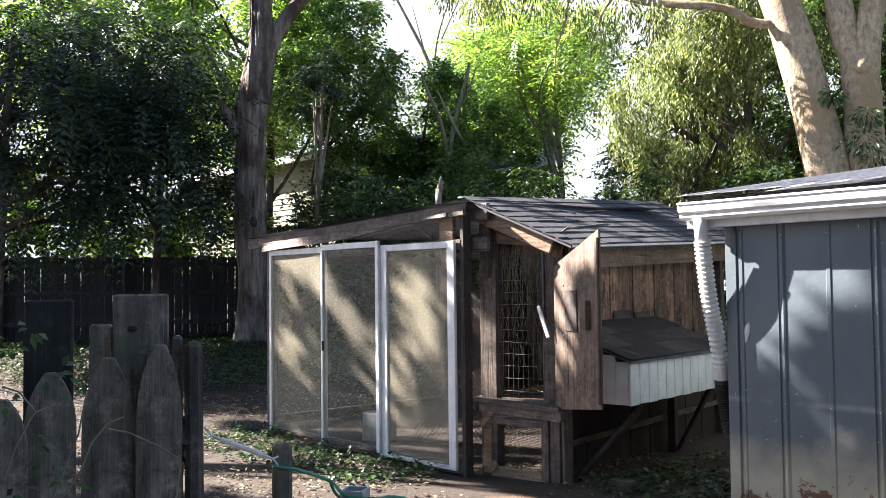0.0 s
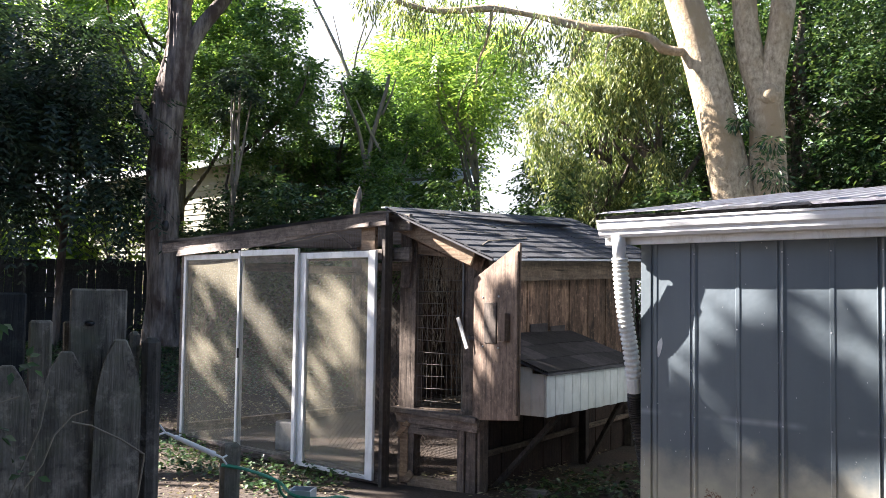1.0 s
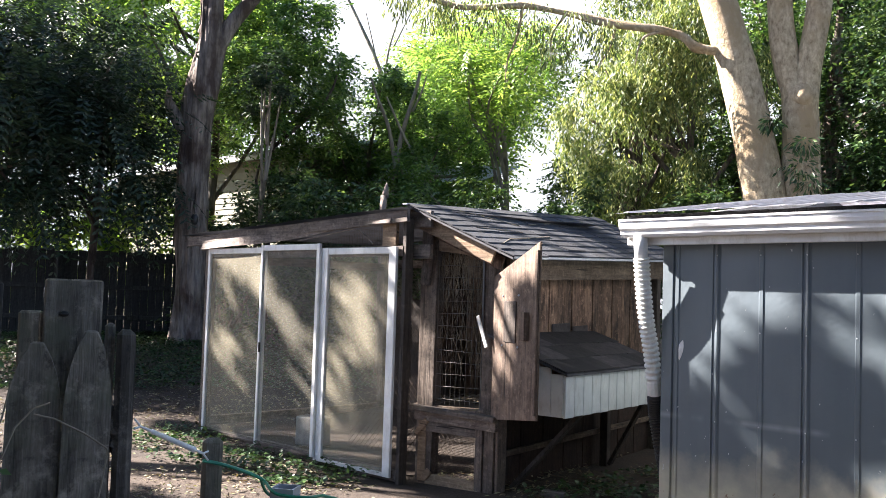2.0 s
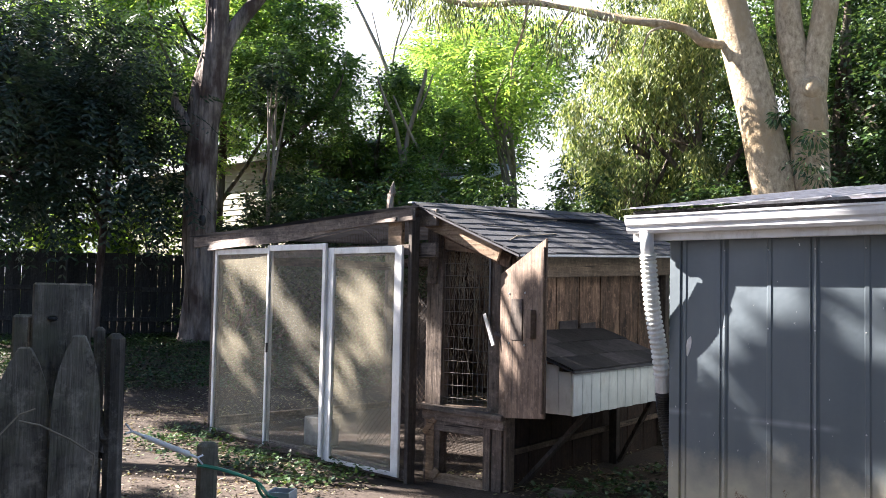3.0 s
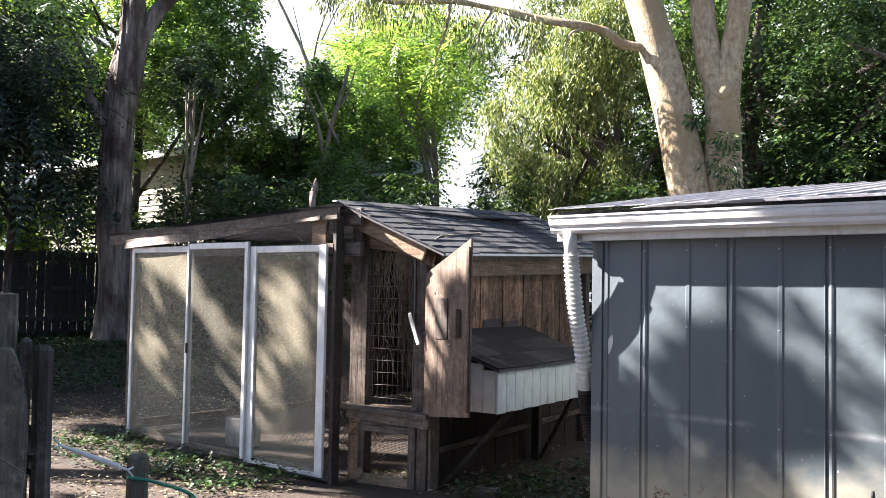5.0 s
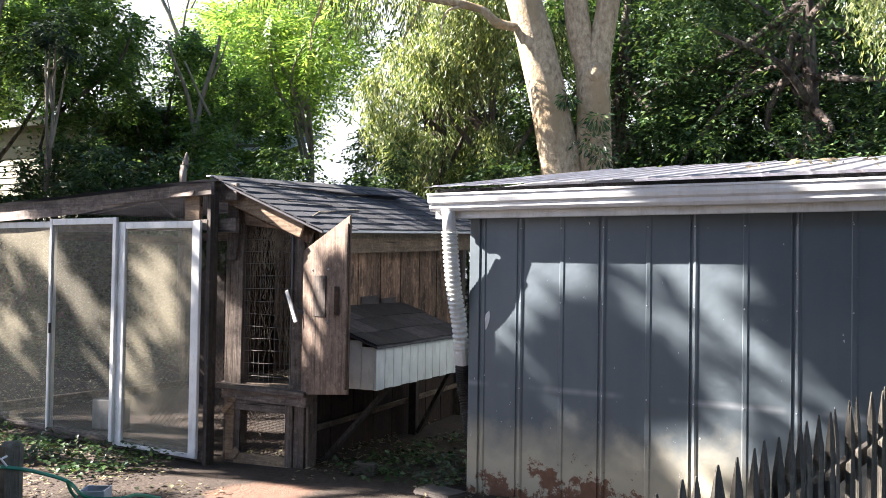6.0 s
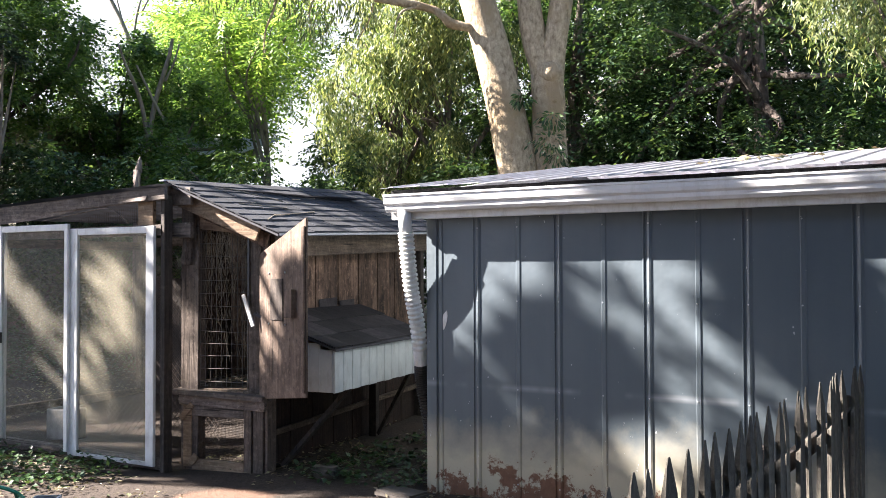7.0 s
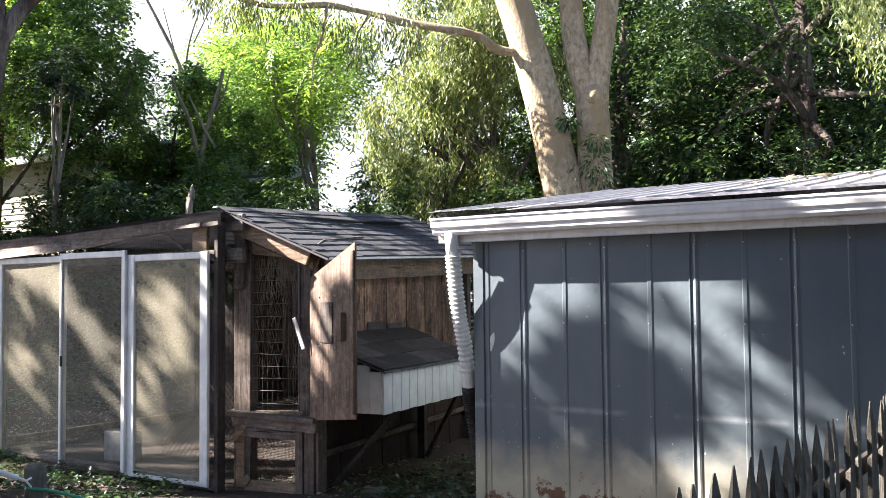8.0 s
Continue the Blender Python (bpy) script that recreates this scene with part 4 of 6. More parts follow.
    part("patch", bx(0.20, 0.40, -0.020, -0.0095, 1.25, 1.58), W_GREY, door, "square plywood patch")
    part("wood_block", bx(0.49, 0.60, -0.055, -0.0095, 1.28, 1.50), W_PLY, door)
    for x, z in ((0.17, 1.62), (0.43, 1.63), (0.17, 1.22), (0.43, 1.22)):
        bm = bmesh.new()
        bmesh.ops.create_icosphere(bm, subdivisions=1, radius=0.010, matrix=pose(x, -0.012, z))
        part("screw", bm, GALV, door)
    # nest box
    nb = new("nest_box")
    nb.parent = hen
    nb["label"] = "pale board nest box with dark shingle lid"
    fx, y0, y1 = 0.634, -0.02, 1.78
    for i in range(12):
        a, b = y0 + (y1 - y0) * i / 12, y0 + (y1 - y0) * (i + 1) / 12 - 0.004
        part("front_board", bx(fx - 0.02, fx, a + 0.002, b - 0.002, 0.672 + 0.004 * (i % 2), 1.01, bevel=0.002), CREAM, nb)
    for i in range(5):
        a, b = 0.04 + (fx - 0.062) * i / 5, 0.04 + (fx - 0.062) * (i + 1) / 5
        zt = 1.005 + 0.26 * (fx - b) / 0.6
        for yy in (y0, y1 - 0.018):
            part("side_board", bx(a + 0.002, b - 0.002, yy, yy + 0.018, 0.676, zt, bevel=0.002), CREAM, nb)
    part("bottom", bx(-0.02, fx - 0.022, y0 + 0.02, y1 - 0.02, 0.68, 0.70), W_DARK, nb)

    def lid_z(x, y):
        return 1.022 + 0.27 * (fx + 0.03 - x) / (fx + 0.11)
    bm = bmesh.new()
    top = [bm.verts.new((x, y, lid_z(x, y))) for x, y in ((fx + 0.03, y0 - 0.04), (fx + 0.03, y1 + 0.04), (-0.10, y1 + 0.04), (-0.10, y0 - 0.04))]
    lo = [bm.verts.new(v.co - Vector((0, 0, 0.018))) for v in top]
    bm.faces.new(top), bm.faces.new(lo[::-1])
    for i in range(4):
        bm.faces.new((top[i], top[(i + 1) % 4], lo[(i + 1) % 4], lo[i]))
    lid = part("lid", bm, TARP, nb, "dark shingled nest box lid")
    for i, (a, b) in enumerate(((0.66, 0.40), (0.43, 0.15), (0.18, -0.09))):
        y = y0 - 0.04 - 0.1 * i
        while y < y1 + 0.04:
            w = 0.28
            ya, yb = max(y, y0 - 0.045), min(y + w - 0.006, y1 + 0.045)
            y += w
            if yb - ya < 0.03:
                continue
            o = noise.noise((y, a, 0)) * 0.02
            bm = bmesh.new()
            c = [(a + o, ya, 0.010), (a + o, yb, 0.012), (b, yb, 0.004), (b, ya, 0.004)]
            l2 = [bm.verts.new((u, v, lid_z(u, v) + h)) for u, v, h in c]
            h2 = [bm.verts.new((u, v, lid_z(u, v) + h + 0.006)) for u, v, h in c]
            bm.faces.new(h2), bm.faces.new(l2[::-1])
            for k in range(4):
                bm.faces.new((l2[k], l2[(k + 1) % 4], h2[(k + 1) % 4], h2[k]))
            me_ob = obj("lid_shingle", bm, SHINGLE_D)
            me_ob.parent = nb
    # torn shingle tabs standing up against the wall above the lid
    for y, w, h in ((0.35, 0.30, 0.09), (1.0, 0.34, 0.11), (1.40, 0.3, 0.08)):
        part("upstand_tab", bb((-0.095, y, 1.29), (-0.095, y + w, 1.30), (0, 0, 1), h * 1.6, 0.006), SHINGLE_D, nb)
    return hen


build_hen_house()
bm = bmesh.new()
bmesh.ops.create_cube(bm, size=1)
for v in bm.verts:
    v.co = Vector((v.co.x * 0.30, v.co.y * 0.14, v.co.z * 0.09)) * (1 + 0.15 * noise.noise(v.co * 3))
bmesh.ops.bevel(bm, geom=bm.edges[:], offset=0.02, segments=2, affect="EDGES")
st = obj("stone", bm, STONE)
st.matrix_world = pose(-3.50, 6.47, 0.03, 0, 0, 20) @ Matrix.Diagonal((0.7, 0.8, 1.1, 1))
tagged(st, "grey flat stone lying beside the hen house foot", "stone")
bm = bmesh.new()
bmesh.ops.create_cube(bm, size=1)
for v in bm.verts:
    v.co = Vector((v.co.x * 0.36, v.co.y * 0.22, v.co.z * 0.05))
bmesh.ops.bevel(bm, geom=bm.edges[:], offset=0.015, segments=2, affect="EDGES")
st = obj("stone", bm, STONE)
st.matrix_world = pose(-2.62, 6.22, 0.015, 0, 0, -10)
tagged(st, "flat grey paving stone at the shed corner", "stone")


# ---- fences ----
def picket(w, h, t, tip, flat, swell=1.7):
    """A picket with a gothic point: flat is the width left at its tip."""
    bm = bmesh.new()
    half = [(flat / 2 + (w / 2 - flat / 2) * (1 - (i / 5) ** swell), h - tip + tip * (i / 5)) for i in range(6)]
    pr = [(-w / 2, 0), (w / 2, 0)] + half + [(-x, z) for x, z in reversed(half)]
    a = [bm.verts.new((x, -t / 2, z)) for x, z in pr]
    b = [bm.verts.new((x, t / 2, z)) for x, z in pr]
    bm.faces.new(a), bm.faces.new(b[::-1])
    for i in range(len(pr)):
        j = (i + 1) % len(pr)
        bm.faces.new((a[i], a[j], b[j], b[i]))
    return bm


def spear_picket(w, h, t):
    """A picket with a spear head: straight point, wide shoulder, notched neck."""
    bm = bmesh.new()
    half = [(w * 0.5, h - 0.235), (w * 0.33, h - 0.205), (w * 0.33, h - 0.185), (w * 0.5, h - 0.15), (w * 0.46, h - 0.11), (w * 0.22, h - 0.03), (w * 0.07, h)]
    pr = [(-w / 2, 0), (w / 2, 0)] + half + [(-x, z) for x, z in reversed(half)]
    thin = [t / 2 * min(1.0, max(0.18, (h - z) / 0.13)) for _, z in pr]
    a = [bm.verts.new((x, -q, z)) for (x, z), q in zip(pr, thin)]
    b = [bm.verts.new((x, q, z)) for (x, z), q in zip(pr, thin)]
    bm.faces.new(a), bm.faces.new(b[::-1])
    for i in range(len(pr)):
        j = (i + 1) % len(pr)
        bm.faces.new((a[i], a[j], b[j], b[i]))
    bmesh.ops.triangulate(bm, faces=[f for f in bm.faces if len(f.verts) > 4])
    return bm


def build_right_fence():
    f = thing("picket_fence", pose(0, 0, 0), "dark weathered low picket fence running up to the shed", "fence")
    r = random.Random(2)
    kinds = [obj("picket", spear_picket(w, 1.12, 0.019), W_PICK, f) for w in (0.085, 0.078, 0.09)]
    n = 28
    for i in range(n):
        o = kinds[i % 3] if i < 3 else kinds[i % 3].copy()
        if i >= 3:
            scene.collection.objects.link(o)
        y = 2.47 + 0.141 * i + r.uniform(-0.012, 0.012)
        x = 0.247 + 0.059 * (y - 2.87)
        o.matrix_local = pose(x, y, r.uniform(-0.006, 0.006) - 0.02, r.uniform(-1.2, 1.2), r.uniform(-1.5, 1.5), 86.6 + r.uniform(-4, 4))
    for z in (0.28, 0.80):
        part("rail", bb((0.182, 2.35, z), (0.417, 6.35, z + 0.02), (0, 0, 1), 0.08, 0.035), W_DARK, f)
    for y in (2.6, 4.4, 6.2):
        part("post", bx(0.14 + 0.059 * (y - 2.87), 0.20 + 0.059 * (y - 2.87), y, y + 0.08, -0.05, 0.92), W_DARK, f)


build_right_fence()


def build_left_fence():
    f = thing("picket_fence", pose(0, 0, 0), "mossy grey picket fence with a tall post board", "fence")
    r = random.Random(5)
    across = math.degrees(math.atan2(0.92, 0.40))
    for x, y, w, h, tip in ((-0.715, 1.045, 0.088, 1.43, 0.10), (-0.72, 1.130, 0.090, 1.472, 0.11), (-0.683, 1.223, 0.094, 1.497, 0.145), (-0.619, 1.292, 0.084, 1.521, 0.155)):
        bm = picket(w, h, 0.022, tip, 0.022, 2.3)
        bmesh.ops.bevel(bm, geom=bm.edges[:], offset=0.003, segments=1, affect="EDGES")
        o = part("picket", bm, W_FENCE, f)
        o.matrix_local = pose(x, y, 0, 0, r.uniform(-0.6, 0.6), across)
    part("tall_board", bb((-0.742, 1.324, 0.0), (-0.742, 1.324, 1.617), (0.42, 0.9, 0), 0.108, 0.035), W_FENCE, f, "wide mossy board with a knot hole")
    # the second board carries its shade in the timber colour
    part("tall_board", bb((-0.888, 1.190, 0.0), (-0.888, 1.190, 1.607), (0.36, 0.93, 0), 0.094, 0.035), W_SHADE_DARK, f, "wide dark shaded board")
    bm = bmesh.new()
    bmesh.ops.create_icosphere(bm, subdivisions=2, radius=1, matrix=Matrix.Translation((-0.729, 1.300, 1.548)) @ Matrix.Diagonal((0.010, 0.010, 0.006, 1)))
    part("knot_hole", bm, HOSE_B, f, "dark knot hole")
    part("post", bb((-0.650, 1.402, 0.0), (-0.660, 1.397, 1.520), (0.42, 0.9, 0), 0.036, 0.045, bevel=0.010), W_POST, f, "dark split post")
    part("post", bb((-0.710, 1.388, 0.0), (-0.710, 1.387, 1.531), (0.42, 0.9, 0), 0.020, 0.04, bevel=0.006), W_FENCE, f)
    part("slat", bb((-1.391, 1.494, 0.0), (-1.391, 1.494, 1.535), (0.42, 0.9, 0), 0.058, 0.035, bevel=0.006), W_FENCE, f)
    part("slat", bb((-0.820, 1.300, 0.0), (-0.820, 1.300, 1.550), (0.42, 0.9, 0), 0.022, 0.02), W_FENCE, f)
    # splintered knot between board and post
    bm = bmesh.new()
    bmesh.ops.create_icosphere(bm, subdivisions=3, radius=1, matrix=Matrix.Translation((-0.672, 1.385, 1.318)) @ Matrix.Diagonal((0.020, 0.020, 0.042, 1)))
    for v in bm.verts:
        v.co += (v.co - Vector((-0.672, 1.385, 1.318))) * 0.8 * noise.noise(v.co * 70)
    part("splintered_knot", bm, W_POST, f)
    for z in (0.4, 1.1):
        part("rail", bb((-0.80, 0.6, z), (-0.685, 1.42, z), (0, 0, 1), 0.07, 0.03), W_DARK, f)
    part("dark_post", bb((-0.60, 0.955, 0.0), (-0.60, 0.955, 1.56), (0.42, 0.9, 0), 0.06, 0.05), W_DARK, f)
    st = obj("stake", bb((-0.814, 1.694, 0.0), (-0.812, 1.697, 1.262), (0.42, 0.9, 0), 0.046, 0.03, bevel=0.009), W_FENCE)
    tagged(st, "short weathered wooden stake beside the fence gap", "stake")
    bm = bmesh.new()
    a, b = Vector((-0.694, 1.454, 1.321)), Vector((-0.780, 1.653, 1.235))
    d = b - a
    tube(bm, [a, a + d * 0.05, a + d * 0.16, a + d * 0.17, a + d * 0.30, a + d * 0.31, a + d * 0.80, a + d * 0.81, a + d * 0.84, a + d * 0.85, b - d * 0.03, b], [0.002, 0.003, 0.003, 0.005, 0.005, 0.0055, 0.006, 0.007, 0.007, 0.003, 0.003, 0.002], 12)
    for e, w in ((a, -1), (b, 1)):
        for q in (-1, 1):
            rod(bm, e, e + d * 0.09 * w + Vector((0, 0, 0.010 * q)), 0.0022, 6)
    tagged(obj("white_rod", bm, WHITEM), "white plastic rod spanning the gap in the fence", "rod")
    # square steel post with green cord
    bm = bmesh.new()
    rings = []
    for s, z in ((0.028, 0.0), (0.028, 1.148), (0.024, 1.148), (0.024, 0.9)):
        rings.append([bm.verts.new((x * s, y * s, z)) for x, y in ((-1, -1), (1, -1), (1, 1), (-1, 1))])
    for p, q in zip(rings, rings[1:]):
        for i in range(4):
            bm.faces.new((p[i], p[(i + 1) % 4], q[(i + 1) % 4], q[i]))
    o = obj("gate_post", bm, GALV)
    o.matrix_world = pose(-0.72, 1.84, 0, 0, 0, 35)
    tagged(o, "hollow square galvanised steel post", "post")
    bm = bmesh.new()
    tube(bm, curve([(-0.80, 1.665, 1.215), (-0.78, 1.72, 1.20), (-0.765, 1.80, 1.165), (-0.70, 1.80, 1.14), (-0.665, 1.86, 1.13), (-0.69, 1.93, 1.12), (-0.72, 2.02, 1.09)], 40), [0.0042] * 40, 6)
    tube(bm, curve([(-0.765, 1.80, 1.165), (-0.79, 1.84, 1.12), (-0.75, 1.88, 1.10), (-0.68, 1.87, 1.125)], 24), [0.004] * 24, 6)
    tagged(obj("green_cord", bm, GREEN), "green plastic cord tied between stake and post", "cord")
    # dry vine over the pickets
    bm = bmesh.new()
    for pts in ([(-0.551, 1.006, 1.315), (-0.546, 1.021, 1.365), (-0.537, 1.044, 1.415), (-0.535, 1.051, 1.424), (-0.523, 1.081, 1.435)],
                [(-0.553, 1.003, 1.469), (-0.544, 1.027, 1.459), (-0.535, 1.051, 1.424)],
                [(-0.519, 1.092, 1.282), (-0.509, 1.116, 1.320), (-0.502, 1.131, 1.367), (-0.491, 1.156, 1.399), (-0.480, 1.178, 1.408)],
                [(-0.491, 1.156, 1.389), (-0.477, 1.185, 1.381), (-0.455, 1.228, 1.356), (-0.436, 1.261, 1.330), (-0.437, 1.262, 1.322), (-0.441, 1.256, 1.269), (-0.447, 1.245, 1.20)],
                [(-0.56, 1.06, 1.20), (-0.54, 1.09, 1.30), (-0.53, 1.12, 1.38), (-0.55, 1.14, 1.44)]):
        tube(bm, pts, [0.0016] * len(pts), 5, 0.3)
    tagged(obj("dry_vine", bm, TWIG), "thin dry vine stems trailing over the pickets", "vine")
    c = [(-0.552, 1.005, 1.590), (-0.534, 1.045, 1.565), (-0.527, 1.072, 1.485), (-0.525, 1.095, 1.489), (-0.560, 1.018, 1.534), (-0.545, 1.061, 1.372), (-0.553, 1.030, 1.299), (-0.530, 1.104, 1.302), (-0.560, 1.010, 1.440), (-0.545, 1.085, 1.335)]
    p, d = in_clumps(c, [0.02] * len(c), 5)
    tagged(leaves("vine_leaves", p, d * [0.5, 1, 0.4] + np.array([0.2, 0.2, -0.25]), rng.uniform(0.012, 0.032, len(p)), 0.013, L_VINE, up=np.array([0.5, -0.2, 0.8]) + 0.3 * unit(len(p))), "broad green vine leaves climbing the picket fence", "vine leaves", kind="stuff")


build_left_fence()


def build_board_fence():
    f = thing("board_fence", pose(0, 0, 0), "dark vertical board fence with gaps between the boards", "fence")
    r = random.Random(9)
    a, b = Vector((-20.6, 1.6)), Vector((-13.9, 13.8))
    ln = (b - a).length
    d = (b - a) / ln
    ang = math.degrees(math.atan2(d.y, d.x))
    base = obj("board", bx(-0.0738, 0.0738, -0.01, 0.01, 0, 1.68, bevel=0), W_SHADE_DARK, f)
    n = int(ln / 0.149)
    for i in range(n):
        o = base if i == 0 else base.copy()
        if i:
            scene.collection.objects.link(o)
        p = a + d * (0.149 * (i + 0.5))
        o.matrix_local = pose(p.x, p.y, rise(p.x, p.y) - 0.02 + r.uniform(-0.03, 0.03), 0, r.uniform(-0.25, 0.25), ang) @ Matrix.Diagonal((r.choice((0.965, 0.995, 1.0, 1.0, 1.0, 1.0, 1.0)), 1, r.uniform(0.985, 1.015), 1))
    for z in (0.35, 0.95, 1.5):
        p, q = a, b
        part("rail", bb((p.x + 0.04, p.y - 0.03, 0.62 + z), (q.x + 0.04, q.y - 0.03, 0.62 + z), (0, 0, 1), 0.09, 0.04), W_SHADE_DARK, f)
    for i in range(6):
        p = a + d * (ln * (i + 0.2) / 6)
        part("post", bx(p.x + 0.03, p.x + 0.13, p.y - 0.10, p.y, 0.4, 2.25), W_SHADE_DARK, f)


build_board_fence()


# ---- neighbour's house ----
def build_house():
    a, b = Vector((-26.0, 13.5)), Vector((-16.9, 13.75))
    d = (b - a).normalized()
    ang = math.degrees(math.atan2(d.y, d.x))
    ln = (b - a).length
    h = thing("house", pose(a.x, a.y, -0.3, 0, 0, ang), "pale yellow lap-sided house with light grey roof behind trees", "house")
    for i in range(30):
        z = 0.7 + 0.15 * i
        bm = bmesh.new()
        vs = [bm.verts.new(v) for v in ((0, -0.022, z), (ln, -0.022, z), (ln, 0, z + 0.15), (0, 0, z + 0.15), (0, 0.0, z), (ln, 0.0, z))]
        bm.faces.new((vs[0], vs[1], vs[2], vs[3])), bm.faces.new((vs[4], vs[5], vs[1], vs[0]))
        part("siding_board", bm, SIDING, h)
    part("wall", bx(0, ln, 0.01, 6, 0.2, 5.2, bevel=0), SIDING, h)
    part("corner_board", bx(ln - 0.2, ln, -0.05, -0.024, 0.7, 5.2), WHITE, h, "white corner board")
    part("fascia", bx(-0.4, ln + 0.4, -0.45, -0.41, 5.12, 5.30), WHITE, h)
    bm = bmesh.new()
    top = [bm.verts.new(v) for v in ((-0.4, -0.45, 5.30), (ln + 0.4, -0.45, 5.30), (ln + 0.4, 3.0, 6.0), (-0.4, 3.0, 6.0))]
    low = [bm.verts.new(v.co - Vector((0, 0, 0.08))) for v in top]
    bm.faces.new(top), bm.faces.new(low[::-1])
    for i in range(4):
        bm.faces.new((top[i], top[(i + 1) % 4], low[(i + 1) % 4], low[i]))
    part("roof", bm, HOUSE_ROOF, h, "light grey low roof")
    bm = bmesh.new()
    top = [bm.verts.new(v) for v in ((-0.4, 3.0, 6.0), (ln + 0.4, 3.0, 6.0), (ln + 0.4, 6.4, 5.3), (-0.4, 6.4, 5.3))]
    low = [bm.verts.new(v.co - Vector((0, 0, 0.08))) for v in top]
    bm.faces.new(top), bm.faces.new(low[::-1])
    part("roof", bm, HOUSE_ROOF, h)
    # low ribbed porch roof beside the gable end
    bm = bmesh.new()
    rows = []
    for i in range(49):
        q = i / 48
        h0 = 0.03 if i % 4 < 2 else 0.0
        rows.append([bm.verts.new((ln + 0.5 + 2.6 * q, 1.1 + 1.7 * q + v, 4.62 + 0.34 * v + h0)) for v in (0, 1.8)])
    for p, q in zip(rows, rows[1:]):
        bm.faces.new((p[0], q[0], q[1], p[1]))
    bmesh.ops.solidify(bm, geom=bm.faces[:], thickness=0.02)
    part("porch_roof", bm, HOUSE_ROOF, h, "pale ribbed metal porch roof")
    for u, v in ((0.7, 1.4), (2.9, 2.8)):
        part("porch_post", bx(ln + u - 0.05, ln + u + 0.05, v - 0.05, v + 0.05, 0.3, 4.70), WHITE, h)


build_house()


# ---- trees ----
def limbs(parent, starts, ends, r0, material, sag=0.0):
    for s, e in zip(starts, ends):
        s, e = np.array(s, float), np.array(e, float)
        m = 0.5 * (s + e) + rng.normal(size=3) * 0.12 * np.linalg.norm(e - s) * [1, 1, 0.6] + [0, 0, sag]
        c = curve([s, m, e], 9)
        part("limb", tube(bmesh.new(), c, list(np.linspace(r0, r0 * 0.22, 9)), 6, 0.15), material, parent, smooth=True)


def crown_points(centre, size, k):
    """Clump centres through an uneven ellipsoid, more of them near its skin."""
    d = unit(k)
    q = rng.uniform(0.35, 1.0, (k, 1)) ** 0.5
    lump = np.array([1 + 0.28 * noise.noise(Vector(v) * 2.1 + Vector(centre)) for v in d])[:, None]
    return np.asarray(centre) + d * q * lump * np.asarray(size)


def tree(label, base, top, r0, r1, centre, size, clumps, clump_r, per, leaf, leaf_w, material, bark_m, kind="clump", nlimb=14, category="tree"):
    z0 = rise(base[0], base[1])
    t = thing("tree", pose(0, 0, 0), label, category)
    b0 = np.array([base[0], base[1], z0 - 0.1])
    tp = np.array(top, float)
    mid = 0.5 * (b0 + tp) + np.array([rng.normal() * 0.25, rng.normal() * 0.25, 0])
    c = curve([b0, mid, tp], 16)
    rad = [r0 * 1.35] + list(np.linspace(r0, r1, 15))
    part("trunk", tube(bmesh.new(), c, rad, 12, 0.18, base[0]), bark_m, t, smooth=True)
    cs = crown_points(centre, size, clumps)
    rr = clump_r * rng.uniform(0.45, 1.4, clumps)
    pick = rng.choice(clumps, min(nlimb, clumps), replace=False)
    st = [c[min(15, max(4, int(6 + 9 * rng.random())))] for _ in pick]
    limbs(t, st, cs[pick], r1 * 0.75 + 0.02, bark_m)
    if kind == "clump":
        p, d, u = sprays(cs, rr * 1.1, max(4, per // 11), 11)
        grow = rng.uniform(0.6, 1.3, len(p))
        leaves("crown", p, d, leaf * grow, leaf_w * grow, material, t, up=u)
    elif kind == "frond":
        p, d, u = fronds(cs, rr, per, 12, leaf * 4.2)
        leaves("crown", p, d, leaf, leaf_w, material, t, up=u, fold=0.05)
    else:
        # strands that hang, clad in narrow leaves
        s0, _ = in_clumps(cs, rr, per, 0.5)
        k = 17
        ln = rng.uniform(0.4, 1.25, (len(s0), 1))
        drift = unit(len(s0)) * [0.35, 0.35, 0.1]
        P, D = [], []
        for i in range(k):
            f = i / k
            P.append(s0 + drift * ln * f + np.array([0, 0, -1.0]) * ln * f * (0.5 + 0.5 * f) + 0.03 * rng.normal(size=s0.shape))
            D.append(np.array([0, 0, -1.0]) + 0.75 * unit(len(s0)))
        p, d = np.concatenate(P), np.concatenate(D)
        leaves("crown", p, d, leaf * rng.uniform(0.7, 1.3, len(p)), leaf_w, material, t)
    return t


